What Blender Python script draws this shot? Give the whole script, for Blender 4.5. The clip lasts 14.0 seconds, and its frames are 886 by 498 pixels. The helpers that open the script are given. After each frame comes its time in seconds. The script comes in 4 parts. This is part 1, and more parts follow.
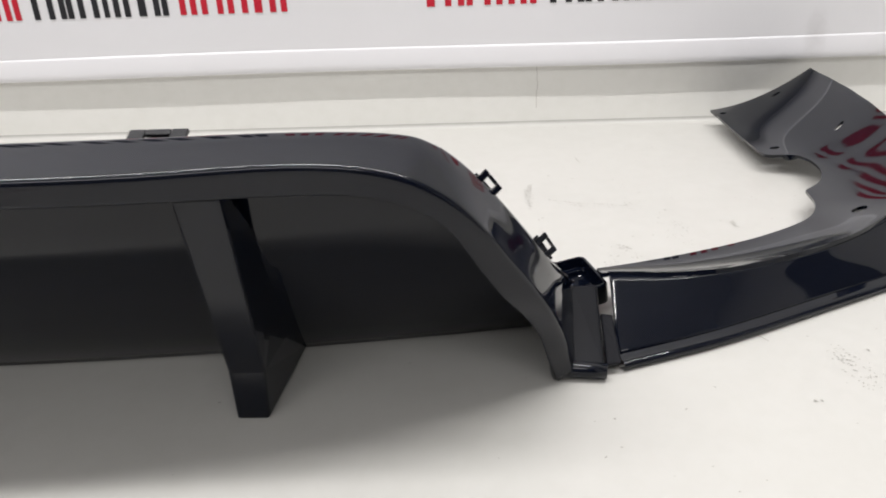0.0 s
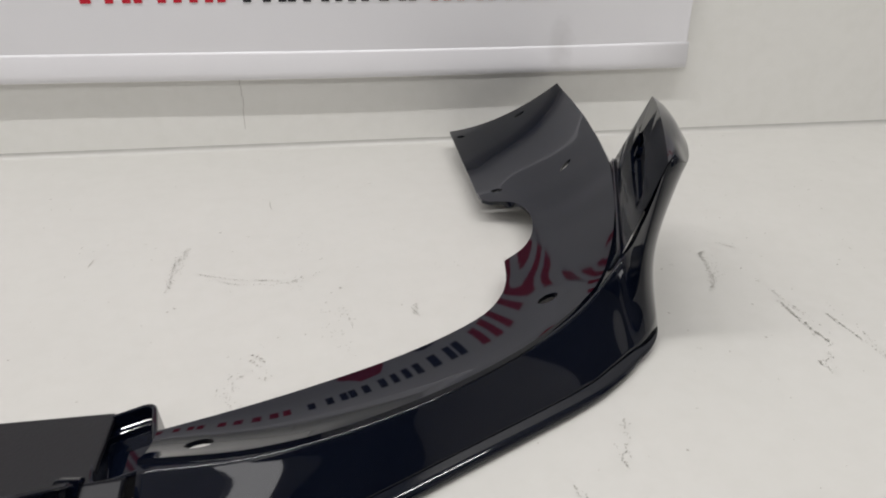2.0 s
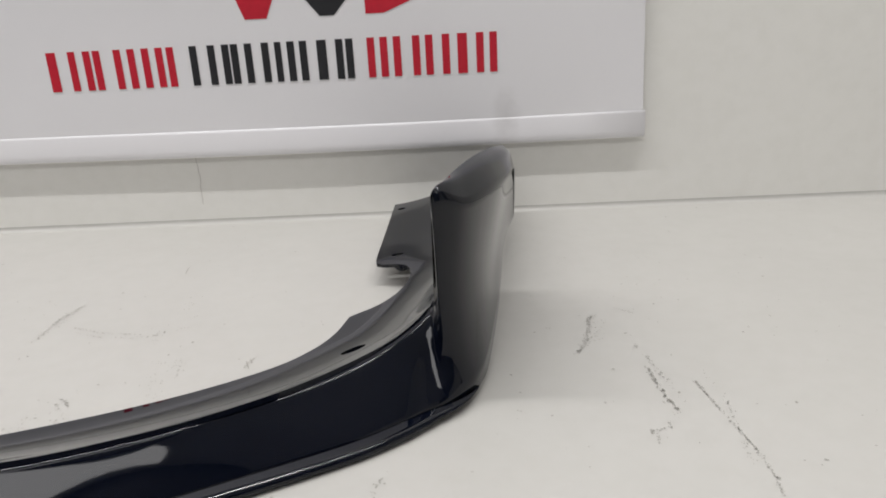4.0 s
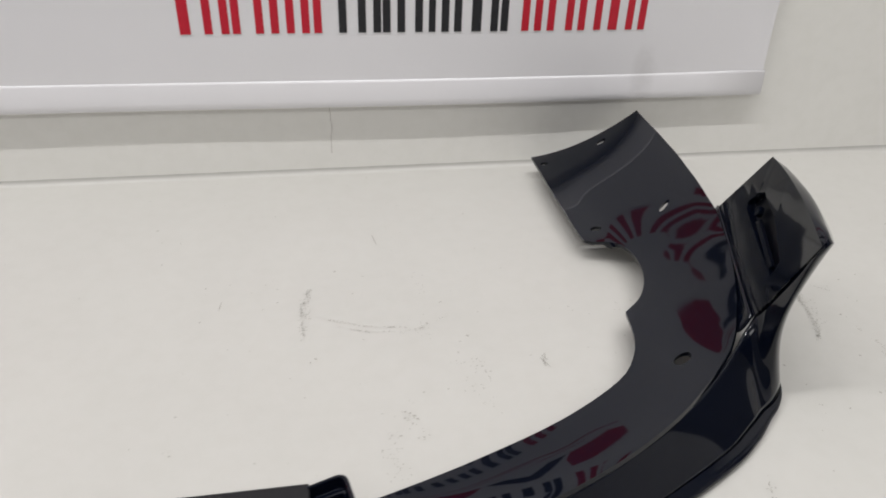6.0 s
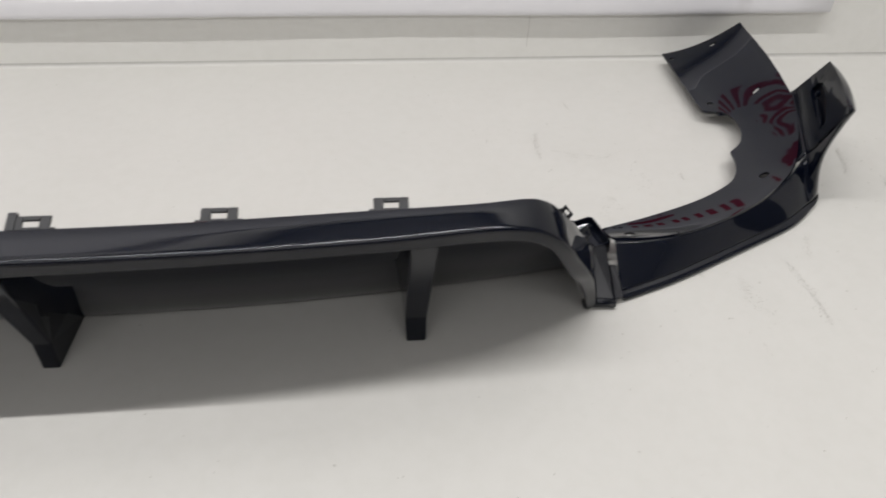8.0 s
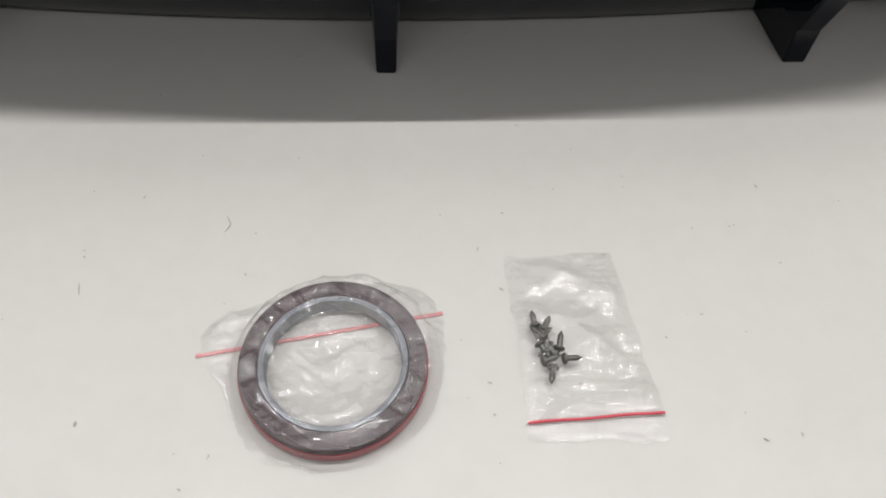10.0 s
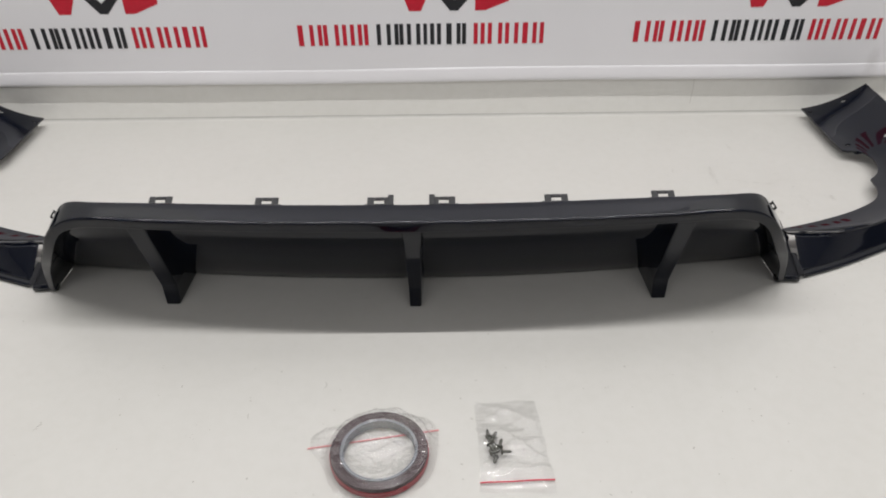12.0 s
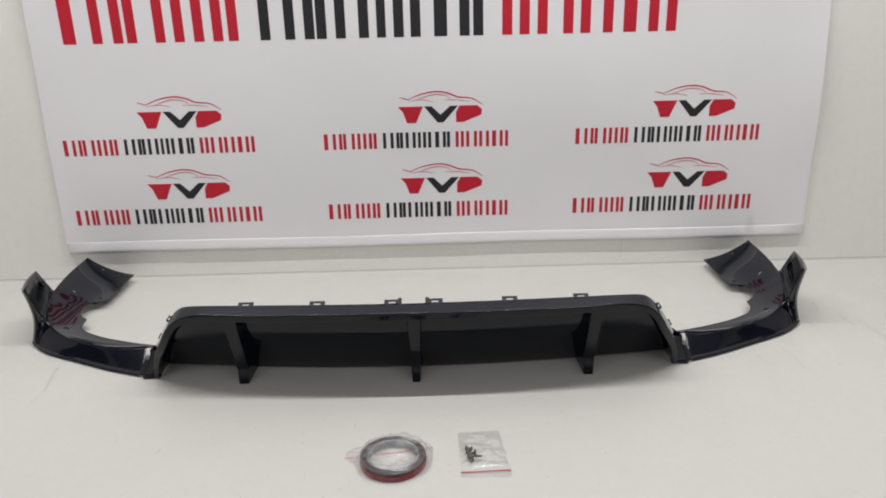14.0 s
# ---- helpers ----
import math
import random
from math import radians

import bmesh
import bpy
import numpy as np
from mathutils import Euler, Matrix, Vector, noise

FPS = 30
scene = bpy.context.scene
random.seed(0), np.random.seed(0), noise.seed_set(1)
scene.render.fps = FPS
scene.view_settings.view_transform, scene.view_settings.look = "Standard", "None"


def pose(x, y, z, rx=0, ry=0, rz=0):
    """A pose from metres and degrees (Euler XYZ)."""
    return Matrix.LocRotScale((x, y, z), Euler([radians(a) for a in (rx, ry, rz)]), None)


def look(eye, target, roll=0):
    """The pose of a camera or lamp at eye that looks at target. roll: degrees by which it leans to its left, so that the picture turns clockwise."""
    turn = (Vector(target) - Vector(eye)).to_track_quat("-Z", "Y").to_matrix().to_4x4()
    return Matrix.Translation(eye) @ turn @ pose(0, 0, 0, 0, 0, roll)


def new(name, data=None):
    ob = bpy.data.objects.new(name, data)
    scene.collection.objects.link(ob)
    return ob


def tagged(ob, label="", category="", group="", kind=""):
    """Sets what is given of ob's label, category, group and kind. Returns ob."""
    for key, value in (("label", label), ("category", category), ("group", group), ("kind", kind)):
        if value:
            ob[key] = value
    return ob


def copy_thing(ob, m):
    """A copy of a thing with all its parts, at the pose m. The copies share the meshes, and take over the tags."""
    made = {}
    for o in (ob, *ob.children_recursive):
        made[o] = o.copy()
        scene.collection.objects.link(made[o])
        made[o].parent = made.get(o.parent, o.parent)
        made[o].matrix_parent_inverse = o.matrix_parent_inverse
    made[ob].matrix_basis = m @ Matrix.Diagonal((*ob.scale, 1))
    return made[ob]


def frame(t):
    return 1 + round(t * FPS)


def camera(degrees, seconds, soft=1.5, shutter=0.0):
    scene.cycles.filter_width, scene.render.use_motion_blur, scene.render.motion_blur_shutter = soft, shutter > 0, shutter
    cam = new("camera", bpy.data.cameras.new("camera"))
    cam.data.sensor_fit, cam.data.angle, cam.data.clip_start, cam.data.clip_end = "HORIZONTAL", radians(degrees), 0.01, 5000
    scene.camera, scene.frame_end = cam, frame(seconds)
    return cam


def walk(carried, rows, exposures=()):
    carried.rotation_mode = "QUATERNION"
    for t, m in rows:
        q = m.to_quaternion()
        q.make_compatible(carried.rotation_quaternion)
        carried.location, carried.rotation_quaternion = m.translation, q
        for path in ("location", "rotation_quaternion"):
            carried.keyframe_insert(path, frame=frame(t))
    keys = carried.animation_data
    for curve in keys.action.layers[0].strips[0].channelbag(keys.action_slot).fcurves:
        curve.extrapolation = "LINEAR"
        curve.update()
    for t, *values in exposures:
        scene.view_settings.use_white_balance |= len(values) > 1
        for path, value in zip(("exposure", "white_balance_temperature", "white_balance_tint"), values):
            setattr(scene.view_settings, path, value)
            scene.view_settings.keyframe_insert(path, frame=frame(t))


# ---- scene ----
cam = camera(64.1, 14.0, soft=1.8, shutter=0.2)
PATH = [
    (0, (0.464, -0.314, 0.259), (0.391, 1.496, -0.589), -2.2),
    (0.5, (0.521, -0.277, 0.254), (0.5, 1.509, -0.646), -2),
    (1, (0.575, -0.243, 0.26), (0.662, 1.519, -0.682), -0.7),
    (1.5, (0.621, -0.198, 0.266), (0.814, 1.544, -0.698), 0.1),
    (2, (0.652, -0.144, 0.275), (0.941, 1.598, -0.663), 0.9),
    (2.5, (0.679, -0.127, 0.288), (1.003, 1.656, -0.559), 1),
    (2.7, (0.698, -0.139, 0.294), (1.03, 1.67, -0.491), 1.1),
    (3.2, (0.7489, -0.1496, 0.2828), (1.003, 1.689, -0.4215), 0.296),
    (3.75, (0.8226, -0.1571, 0.2467), (0.8789, 1.708, -0.4034), -1.71),
    (4.3, (0.8661, -0.1517, 0.2171), (0.7566, 1.727, -0.427), -3.55),
    (4.8, (0.837, -0.128, 0.223), (0.733, 1.746, -0.468), -3.9),
    (5, (0.799, -0.108, 0.241), (0.757, 1.755, -0.487), -3.6),
    (5.5, (0.671, -0.092, 0.288), (0.824, 1.707, -0.571), -1.6),
    (6, (0.549, -0.113, 0.341), (0.865, 1.574, -0.685), 2),
    (6.5, (0.478, -0.175, 0.441), (0.848, 1.393, -0.744), 4.1),
    (7, (0.478, -0.281, 0.522), (0.822, 1.253, -0.715), 3.2),
    (7.5, (0.435, -0.397, 0.533), (0.682, 1.146, -0.716), 2.2),
    (8, (0.305, -0.458, 0.516), (0.484, 1.061, -0.773), 2.2),
    (8.5, (0.143, -0.461, 0.48), (0.304, 0.979, -0.899), 3.7),
    (9, (0.032, -0.454, 0.42), (0.224, 0.845, -1.088), 6.1),
    (9.2, (0.017, -0.447, 0.385), (0.199, 0.795, -1.172), 6.2),
    (9.7, (-0.0004177, -0.4362, 0.3617), (0.1622, 0.7286, -1.264), 5.62),
    (10.25, (0.002875, -0.4439, 0.4005), (0.1355, 0.72, -1.23), 3.73),
    (10.8, (0.01913, -0.4875, 0.4738), (0.1145, 0.7575, -1.089), 1.54),
    (11.3, (0.036, -0.572, 0.542), (0.093, 0.813, -0.899), 0.2),
    (11.5, (0.043, -0.633, 0.572), (0.079, 0.843, -0.777), -0.2),
    (12, (0.038, -0.757, 0.622), (0.039, 0.886, -0.518), -0.7),
    (12.5, (-0.004, -0.91, 0.647), (0.01, 0.859, -0.285), -0.6),
    (13, (0.001, -1.027, 0.679), (0.035, 0.825, -0.075), -1),
    (13.5, (0.03, -1.123, 0.683), (0.066, 0.762, 0.016), -1.2),
    (14, (0.043, -1.224, 0.683), (0.065, 0.672, 0.047), -1.3),
]
walk(cam, [(t, look(eye, target, roll)) for t, eye, target, roll in PATH],
     exposures=[(0.0, 0.49), (0.5, 0.41), (1.5, 0.15), (2.5, 0.05), (8.0, 0.08), (9.0, 0.01), (11.5, 0.04), (14.0, 0.02)])

# ---- world and light: a closed room, lit by ceiling battens ----
world = bpy.data.worlds.new("room_world")
scene.world = world
world.use_nodes = True
world.node_tree.nodes["Background"].inputs[0].default_value = (0.9, 0.95, 1.0, 1)
world.node_tree.nodes["Background"].inputs[1].default_value = 0.02

CEILING = 2.45
WALL_Y = 0.6285


def batten_lamp(name, x, y, z, length, width, watts, colour):
    lamp = bpy.data.lights.new(name, "AREA")
    lamp.shape, lamp.size, lamp.size_y, lamp.energy, lamp.color = "RECTANGLE", length, width, watts, colour
    ob = new(name, lamp)
    ob.matrix_world = pose(x, y, z)
    return ob


WHITE = (1.0, 0.985, 0.985)
LAMP_ROWS = ((0.10, 4.4, 0.035, 61), (-1.97, 3.6, 0.62, 27))
for lamp_y, length, width, watts in LAMP_ROWS:
    batten_lamp("ceiling_lamp", 0.0, lamp_y, CEILING - 0.075, length, width, watts, WHITE)

# ---- materials ----


def material(name, colour, rough, metal=0.0, coat=0.0, specular=0.5):
    m = bpy.data.materials.new(name)
    m.use_nodes = True
    b = m.node_tree.nodes["Principled BSDF"]
    b.inputs["Base Color"].default_value = (*colour, 1)
    b.inputs["Roughness"].default_value = rough
    b.inputs["Metallic"].default_value = metal
    b.inputs["Coat Weight"].default_value = coat
    b.inputs["Coat Roughness"].default_value = 0.03
    b.inputs["Specular IOR Level"].default_value = specular
    return m


def node(m, kind, **inputs):
    n = m.node_tree.nodes.new(kind)
    for key, value in inputs.items():
        n.inputs[key.replace("_", " ")].default_value = value
    return n


def link(m, a, b):
    m.node_tree.links.new(a, b)


def noise_of(m, scale, detail=4.0, rough=0.6, stretch=(1, 1, 1)):
    where = node(m, "ShaderNodeTexCoord")
    mapping = node(m, "ShaderNodeMapping")
    mapping.inputs["Scale"].default_value = stretch
    link(m, where.outputs["Object"], mapping.inputs["Vector"])
    n = node(m, "ShaderNodeTexNoise", Scale=scale, Detail=detail, Roughness=rough)
    link(m, mapping.outputs["Vector"], n.inputs["Vector"])
    return n


def ramp_of(m, source, stops):
    r = node(m, "ShaderNodeValToRGB")
    while len(r.color_ramp.elements) < len(stops):
        r.color_ramp.elements.new(0.5)
    for e, (at, colour) in zip(r.color_ramp.elements, stops):
        e.position, e.color = at, (*colour, 1)
    link(m, source, r.inputs["Fac"])
    return r


def mixed(m, kind, factor, a, b):
    x = node(m, "ShaderNodeMix")
    x.data_type, x.blend_type = "RGBA", kind
    for socket, value in ((x.inputs[0], factor), (x.inputs[6], a), (x.inputs[7], b)):
        if isinstance(value, (int, float)):
            socket.default_value = value
        elif isinstance(value, tuple):
            socket.default_value = (*value, 1)
        else:
            link(m, value, socket)
    return x.outputs[2]


def bump(m, height, strength, distance):
    b = node(m, "ShaderNodeBump", Strength=strength, Distance=distance)
    link(m, height, b.inputs["Height"])
    link(m, b.outputs["Normal"], m.node_tree.nodes["Principled BSDF"].inputs["Normal"])


def painted(name, colour, dark, rough, grain, spots):
    """Worn white paint: broad stains, fine grain and specks of dirt."""
    m = material(name, colour, rough)
    b = m.node_tree.nodes["Principled BSDF"]
    broad = ramp_of(m, noise_of(m, 1.7, 5).outputs["Fac"], [(0.3, dark), (0.62, colour)])
    fine = ramp_of(m, noise_of(m, 60, 3).outputs["Fac"], [(0.3, (0.975, 0.975, 0.97)), (0.6, (1, 1, 1))])
    both = mixed(m, "MULTIPLY", 1.0, broad.outputs["Color"], fine.outputs["Color"])
    specks = ramp_of(m, noise_of(m, spots, 6, 0.75).outputs["Fac"], [(0.72, (1, 1, 1)), (0.80, (0.82, 0.80, 0.76))])
    link(m, mixed(m, "MULTIPLY", 1.0, both, specks.outputs["Color"]), b.inputs["Base Color"])
    gloss = ramp_of(m, noise_of(m, 9, 4).outputs["Fac"], [(0.3, (rough - 0.08,) * 3), (0.7, (rough + 0.1,) * 3)])
    link(m, gloss.outputs["Color"], b.inputs["Roughness"])
    bump(m, noise_of(m, grain, 4).outputs["Fac"], 0.12, 0.0004)
    return m


FLOOR_PAINT = painted("white_floor_paint", (0.53, 0.521, 0.493), (0.502, 0.493, 0.465), 0.42, 90, 16)
WALL_PAINT = painted("white_wall_paint", (0.90, 0.89, 0.85), (0.885, 0.875, 0.835), 0.6, 120, 9)
CEILING_PAINT = painted("white_ceiling_paint", (0.72, 0.72, 0.73), (0.68, 0.68, 0.69), 0.8, 60, 7)
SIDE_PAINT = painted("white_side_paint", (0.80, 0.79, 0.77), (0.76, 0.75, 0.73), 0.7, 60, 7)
DARK_WALL = painted("dark_wall_paint", (0.09, 0.09, 0.095), (0.07, 0.07, 0.075), 0.7, 60, 7)


def gloss_black():
    m = material("gloss_black_plastic", (0.0021, 0.0033, 0.0080), 0.04, specular=0.37)
    b = m.node_tree.nodes["Principled BSDF"]
    smear = ramp_of(m, noise_of(m, 7, 5).outputs["Fac"], [(0.35, (0.03,) * 3), (0.75, (0.06,) * 3)])
    link(m, smear.outputs["Color"], b.inputs["Roughness"])
    bump(m, noise_of(m, 18, 2).outputs["Fac"], 0.035, 0.0005)
    return m


def matt_black():
    m = material("textured_black_plastic", (0.0055, 0.0058, 0.0075), 0.42, specular=0.35)
    bump(m, noise_of(m, 900, 2).outputs["Fac"], 0.35, 0.0004)
    return m


GLOSS = gloss_black()
MATT = matt_black()
DARK = material("black_recess_plastic", (0.003, 0.0035, 0.006), 0.28, specular=0.14)


def fabric():
    m = material("white_banner_fabric", (0.80, 0.80, 0.82), 0.55)
    b = m.node_tree.nodes["Principled BSDF"]
    broad = ramp_of(m, noise_of(m, 2.5, 4).outputs["Fac"], [(0.3, (0.87, 0.86, 0.88)), (0.7, (0.90, 0.89, 0.91))])
    where = node(m, "ShaderNodeTexCoord")
    tall = node(m, "ShaderNodeMapping")
    tall.inputs["Scale"].default_value = (1.0, 1.0, 0.45)
    link(m, where.outputs["Object"], tall.inputs["Vector"])
    far = node(m, "ShaderNodeVectorMath")
    far.operation = "DISTANCE"
    far.inputs[1].default_value = (0.857, 0.0, 0.016)
    link(m, tall.outputs["Vector"], far.inputs[0])
    rough_edge = node(m, "ShaderNodeMath", )
    rough_edge.operation = "MULTIPLY_ADD"
    rough_edge.inputs[1].default_value = 0.012
    link(m, noise_of(m, 90, 3).outputs["Fac"], rough_edge.inputs[0])
    link(m, far.outputs["Value"], rough_edge.inputs[2])
    mark = ramp_of(m, rough_edge.outputs[0], [(0.008, (0.86, 0.855, 0.85)), (0.024, (1, 1, 1))])
    link(m, mixed(m, "MULTIPLY", 1.0, broad.outputs["Color"], mark.outputs["Color"]), b.inputs["Base Color"])
    bump(m, noise_of(m, 1400, 2).outputs["Fac"], 0.2, 0.0003)
    return m


def ink(name, colour):
    m = material(name, colour, 0.5)
    b = m.node_tree.nodes["Principled BSDF"]
    lo = tuple(c * 0.9 for c in colour)
    link(m, ramp_of(m, noise_of(m, 120, 3).outputs["Fac"], [(0.3, lo), (0.7, colour)]).outputs["Color"], b.inputs["Base Color"])
    return m


FABRIC = fabric()
RED_INK = ink("red_print", (0.62, 0.012, 0.035))
BLACK_INK = ink("black_print", (0.018, 0.018, 0.022))


def film():
    """Clear thin plastic: lets light through, with a crumpled sheen."""
    m = bpy.data.materials.new("clear_plastic_film")
    m.use_nodes = True
    t = m.node_tree
    t.nodes.remove(t.nodes["Principled BSDF"])
    clear = node(m, "ShaderNodeBsdfTransparent")
    clear.inputs["Color"].default_value = (0.965, 0.965, 0.965, 1)
    shine = node(m, "ShaderNodeBsdfGlossy", Roughness=0.09)
    mix = node(m, "ShaderNodeMixShader")
    facing = node(m, "ShaderNodeLayerWeight", Blend=0.5)
    edge = node(m, "ShaderNodeMath")
    edge.operation = "POWER"
    edge.inputs[1].default_value = 2.6
    link(m, facing.outputs["Facing"], edge.inputs[0])
    sheen = node(m, "ShaderNodeMath")
    sheen.operation, sheen.use_clamp = "MULTIPLY_ADD", True
    sheen.inputs[1].default_value, sheen.inputs[2].default_value = 0.5, 0.075
    link(m, edge.outputs[0], sheen.inputs[0])
    # fine creases: thin ridges where a noise crosses its middle
    off = node(m, "ShaderNodeMath")
    off.operation, off.inputs[1].default_value = "SUBTRACT", 0.5
    link(m, noise_of(m, 95, 3, 0.6).outputs["Fac"], off.inputs[0])
    fold = node(m, "ShaderNodeMath")
    fold.operation = "ABSOLUTE"
    link(m, off.outputs[0], fold.inputs[0])
    b = node(m, "ShaderNodeBump", Strength=0.55, Distance=0.004)
    link(m, fold.outputs[0], b.inputs["Height"])
    link(m, b.outputs["Normal"], shine.inputs["Normal"])
    link(m, sheen.outputs[0], mix.inputs["Fac"])
    link(m, clear.outputs["BSDF"], mix.inputs[1])
    link(m, shine.outputs["BSDF"], mix.inputs[2])
    link(m, mix.outputs["Shader"], t.nodes["Material Output"].inputs["Surface"])
    return m


FILM = film()
TAPE_SIDE = material("brown_foam_tape_edge", (0.060, 0.040, 0.043), 0.5)
bump(TAPE_SIDE, noise_of(TAPE_SIDE, 300, 3).outputs["Fac"], 0.4, 0.0005)
LINER = material("red_tape_liner", (0.30, 0.012, 0.026), 0.3)
CORE = material("grey_plastic_core", (0.20, 0.212, 0.232), 0.5)
FADED_ZIP = material("faded_zip_strip", (0.58, 0.24, 0.24), 0.45)
ZIP = material("red_zip_strip", (0.55, 0.045, 0.07), 0.4)
STEEL = material("dark_zinc_screw", (0.13, 0.13, 0.115), 0.45, metal=0.6)
SCUFF = material("grey_scuff", (0.34, 0.33, 0.30), 0.8)
HAIRLINE = material("hairline_crack", (0.62, 0.60, 0.56), 0.8)
LAMP_BODY = material("white_lamp_body", (0.8, 0.8, 0.8), 0.4)

# ---- mesh helpers ----


def spline(points, count):
    """A smooth curve through the points, as so many even places along it."""
    p = np.array(points, float)
    p = np.vstack([2 * p[0] - p[1], p, 2 * p[-1] - p[-2]])
    out = []
    for i in range(1, len(p) - 2):
        a, b, c, d = p[i - 1], p[i], p[i + 1], p[i + 2]
        for k in np.linspace(0, 1, 24, endpoint=False):
            out.append(0.5 * (2 * b + (c - a) * k + (2 * a - 5 * b + 4 * c - d) * k * k + (3 * b - a - 3 * c + d) * k ** 3))
    out.append(p[-2])
    out = np.array(out)
    run = np.r_[0, np.cumsum(np.linalg.norm(np.diff(out, axis=0), axis=1))]
    return np.stack([np.interp(np.linspace(0, run[-1], count), run, out[:, k]) for k in range(3)], 1)


def sheet(rows, across, flip=False):
    """A bmesh skin over curves that run side by side, smooth across them."""
    n = len(rows[0])
    bm = bmesh.new()
    grid = []
    for i in range(n):
        line = spline([r[i] for r in rows], across) if len(rows) > 2 else np.linspace(rows[0][i], rows[1][i], across)
        grid.append([bm.verts.new(v) for v in line])
    for a, b in zip(grid[:-1], grid[1:]):
        for k in range(across - 1):
            quad = (a[k], b[k], b[k + 1], a[k + 1])
            bm.faces.new(quad[::-1] if flip else quad)
    return bm


def strips(rows, counts):
    """A bmesh of flat strips between curves, with creases along the inner curves."""
    bm = bmesh.new()
    lines = [rows[0]]
    for (a, b), n in zip(zip(rows[:-1], rows[1:]), counts):
        lines += [a + (b - a) * k / n for k in range(1, n + 1)]
    grid = [[bm.verts.new(p) for p in line] for line in lines]
    for a, b in zip(grid[:-1], grid[1:]):
        for k in range(len(a) - 1):
            bm.faces.new((a[k], a[k + 1], b[k + 1], b[k]))
    return bm


def matched(points, per=8):
    """A smooth curve with the same number of places between every two points."""
    p = np.array(points, float)
    p = np.vstack([2 * p[0] - p[1], p, 2 * p[-1] - p[-2]])
    out = []
    for i in range(1, len(p) - 2):
        a, b, c, d = p[i - 1], p[i], p[i + 1], p[i + 2]
        for k in np.linspace(0, 1, per, endpoint=False):
            out.append(0.5 * (2 * b + (c - a) * k + (2 * a - 5 * b + 4 * c - d) * k * k + (3 * b - a - 3 * c + d) * k ** 3))
    return np.array(out + [p[-2]])


def box(bm, lo, hi, m=None):
    x0, y0, z0 = lo
    x1, y1, z1 = hi
    v = [bm.verts.new((m @ Vector(c)) if m else c) for c in
         ((x0, y0, z0), (x1, y0, z0), (x1, y1, z0), (x0, y1, z0), (x0, y0, z1), (x1, y0, z1), (x1, y1, z1), (x0, y1, z1))]
    for f in ((3, 2, 1, 0), (4, 5, 6, 7), (0, 1, 5, 4), (1, 2, 6, 5), (2, 3, 7, 6), (3, 0, 4, 7)):
        bm.faces.new([v[k] for k in f])
    return v


def prism(bm, outline, offset):
    """A plate: the outline (3D points in order) and its copy moved by offset."""
    a = [bm.verts.new(p) for p in outline]
    b = [bm.verts.new(Vector(p) + Vector(offset)) for p in outline]
    bm.faces.new(a[::-1])
    bm.faces.new(b)
    for k in range(len(a)):
        j = (k + 1) % len(a)
        bm.faces.new((a[k], a[j], b[j], b[k]))


def tube(bm, points, radius, sides=8, caps=True, squash=1.0):
    rings = []
    pts = [Vector(p) for p in points]
    for i, p in enumerate(pts):
        way = (pts[min(i + 1, len(pts) - 1)] - pts[max(i - 1, 0)]).normalized()
        side = way.cross(Vector((0, 0, 1)))
        side = side.normalized() if side.length > 1e-4 else Vector((1, 0, 0))
        up = side.cross(way)
        r = radius[i] if isinstance(radius, (list, tuple)) else radius
        rings.append([bm.verts.new(p + r * (math.cos(a) * side + squash * math.sin(a) * up))
                      for a in (2 * math.pi * k / sides for k in range(sides))])
    for a, b in zip(rings[:-1], rings[1:]):
        for k in range(sides):
            bm.faces.new((a[k], a[(k + 1) % sides], b[(k + 1) % sides], b[k]))
    if caps:
        bm.faces.new(rings[0][::-1])
        bm.faces.new(rings[-1])


def mesh_of(name, bm, mat, smooth=False):
    bmesh.ops.recalc_face_normals(bm, faces=bm.faces[:])
    me = bpy.data.meshes.new(name)
    bm.to_mesh(me)
    bm.free()
    me.materials.append(mat)
    if smooth:
        for p in me.polygons:
            p.use_smooth = True
    return me


def thing(name, label, category, group="", kind="", at=(0, 0, 0)):
    ob = new(name)
    ob.location = at
    ob.empty_display_size = 0.02
    return tagged(ob, label, category, group, kind)


def part(name, bm, mat, parent, label="", smooth=False, thick=0.0, bevel=0.0, mirror=False):
    if mirror:
        bmesh.ops.scale(bm, vec=(-1, 1, 1), verts=bm.verts[:])
    ob = new(name, mesh_of(name, bm, mat, smooth))
    ob.parent = parent
    if parent:
        up = parent
        base = Vector((0, 0, 0))
        while up:
            base += up.location
            up = up.parent
        ob.data.transform(Matrix.Translation(-base))
    if thick:
        s = ob.modifiers.new("thickness", "SOLIDIFY")
        s.thickness, s.offset = thick, -1.0
    if bevel:
        b = ob.modifiers.new("soft_edges", "BEVEL")
        b.width, b.segments, b.limit_method, b.angle_limit = bevel, 3 if smooth else 2, "ANGLE", radians(35)
    if bevel and smooth:
        ob.modifiers.new("even_shading", "WEIGHTED_NORMAL").keep_sharp = False
    return tagged(ob, label)


def whole(name, bm, mat, label, category, kind="", smooth=False, group=""):
    return tagged(new(name, mesh_of(name, bm, mat, smooth)), label, category, group, kind)


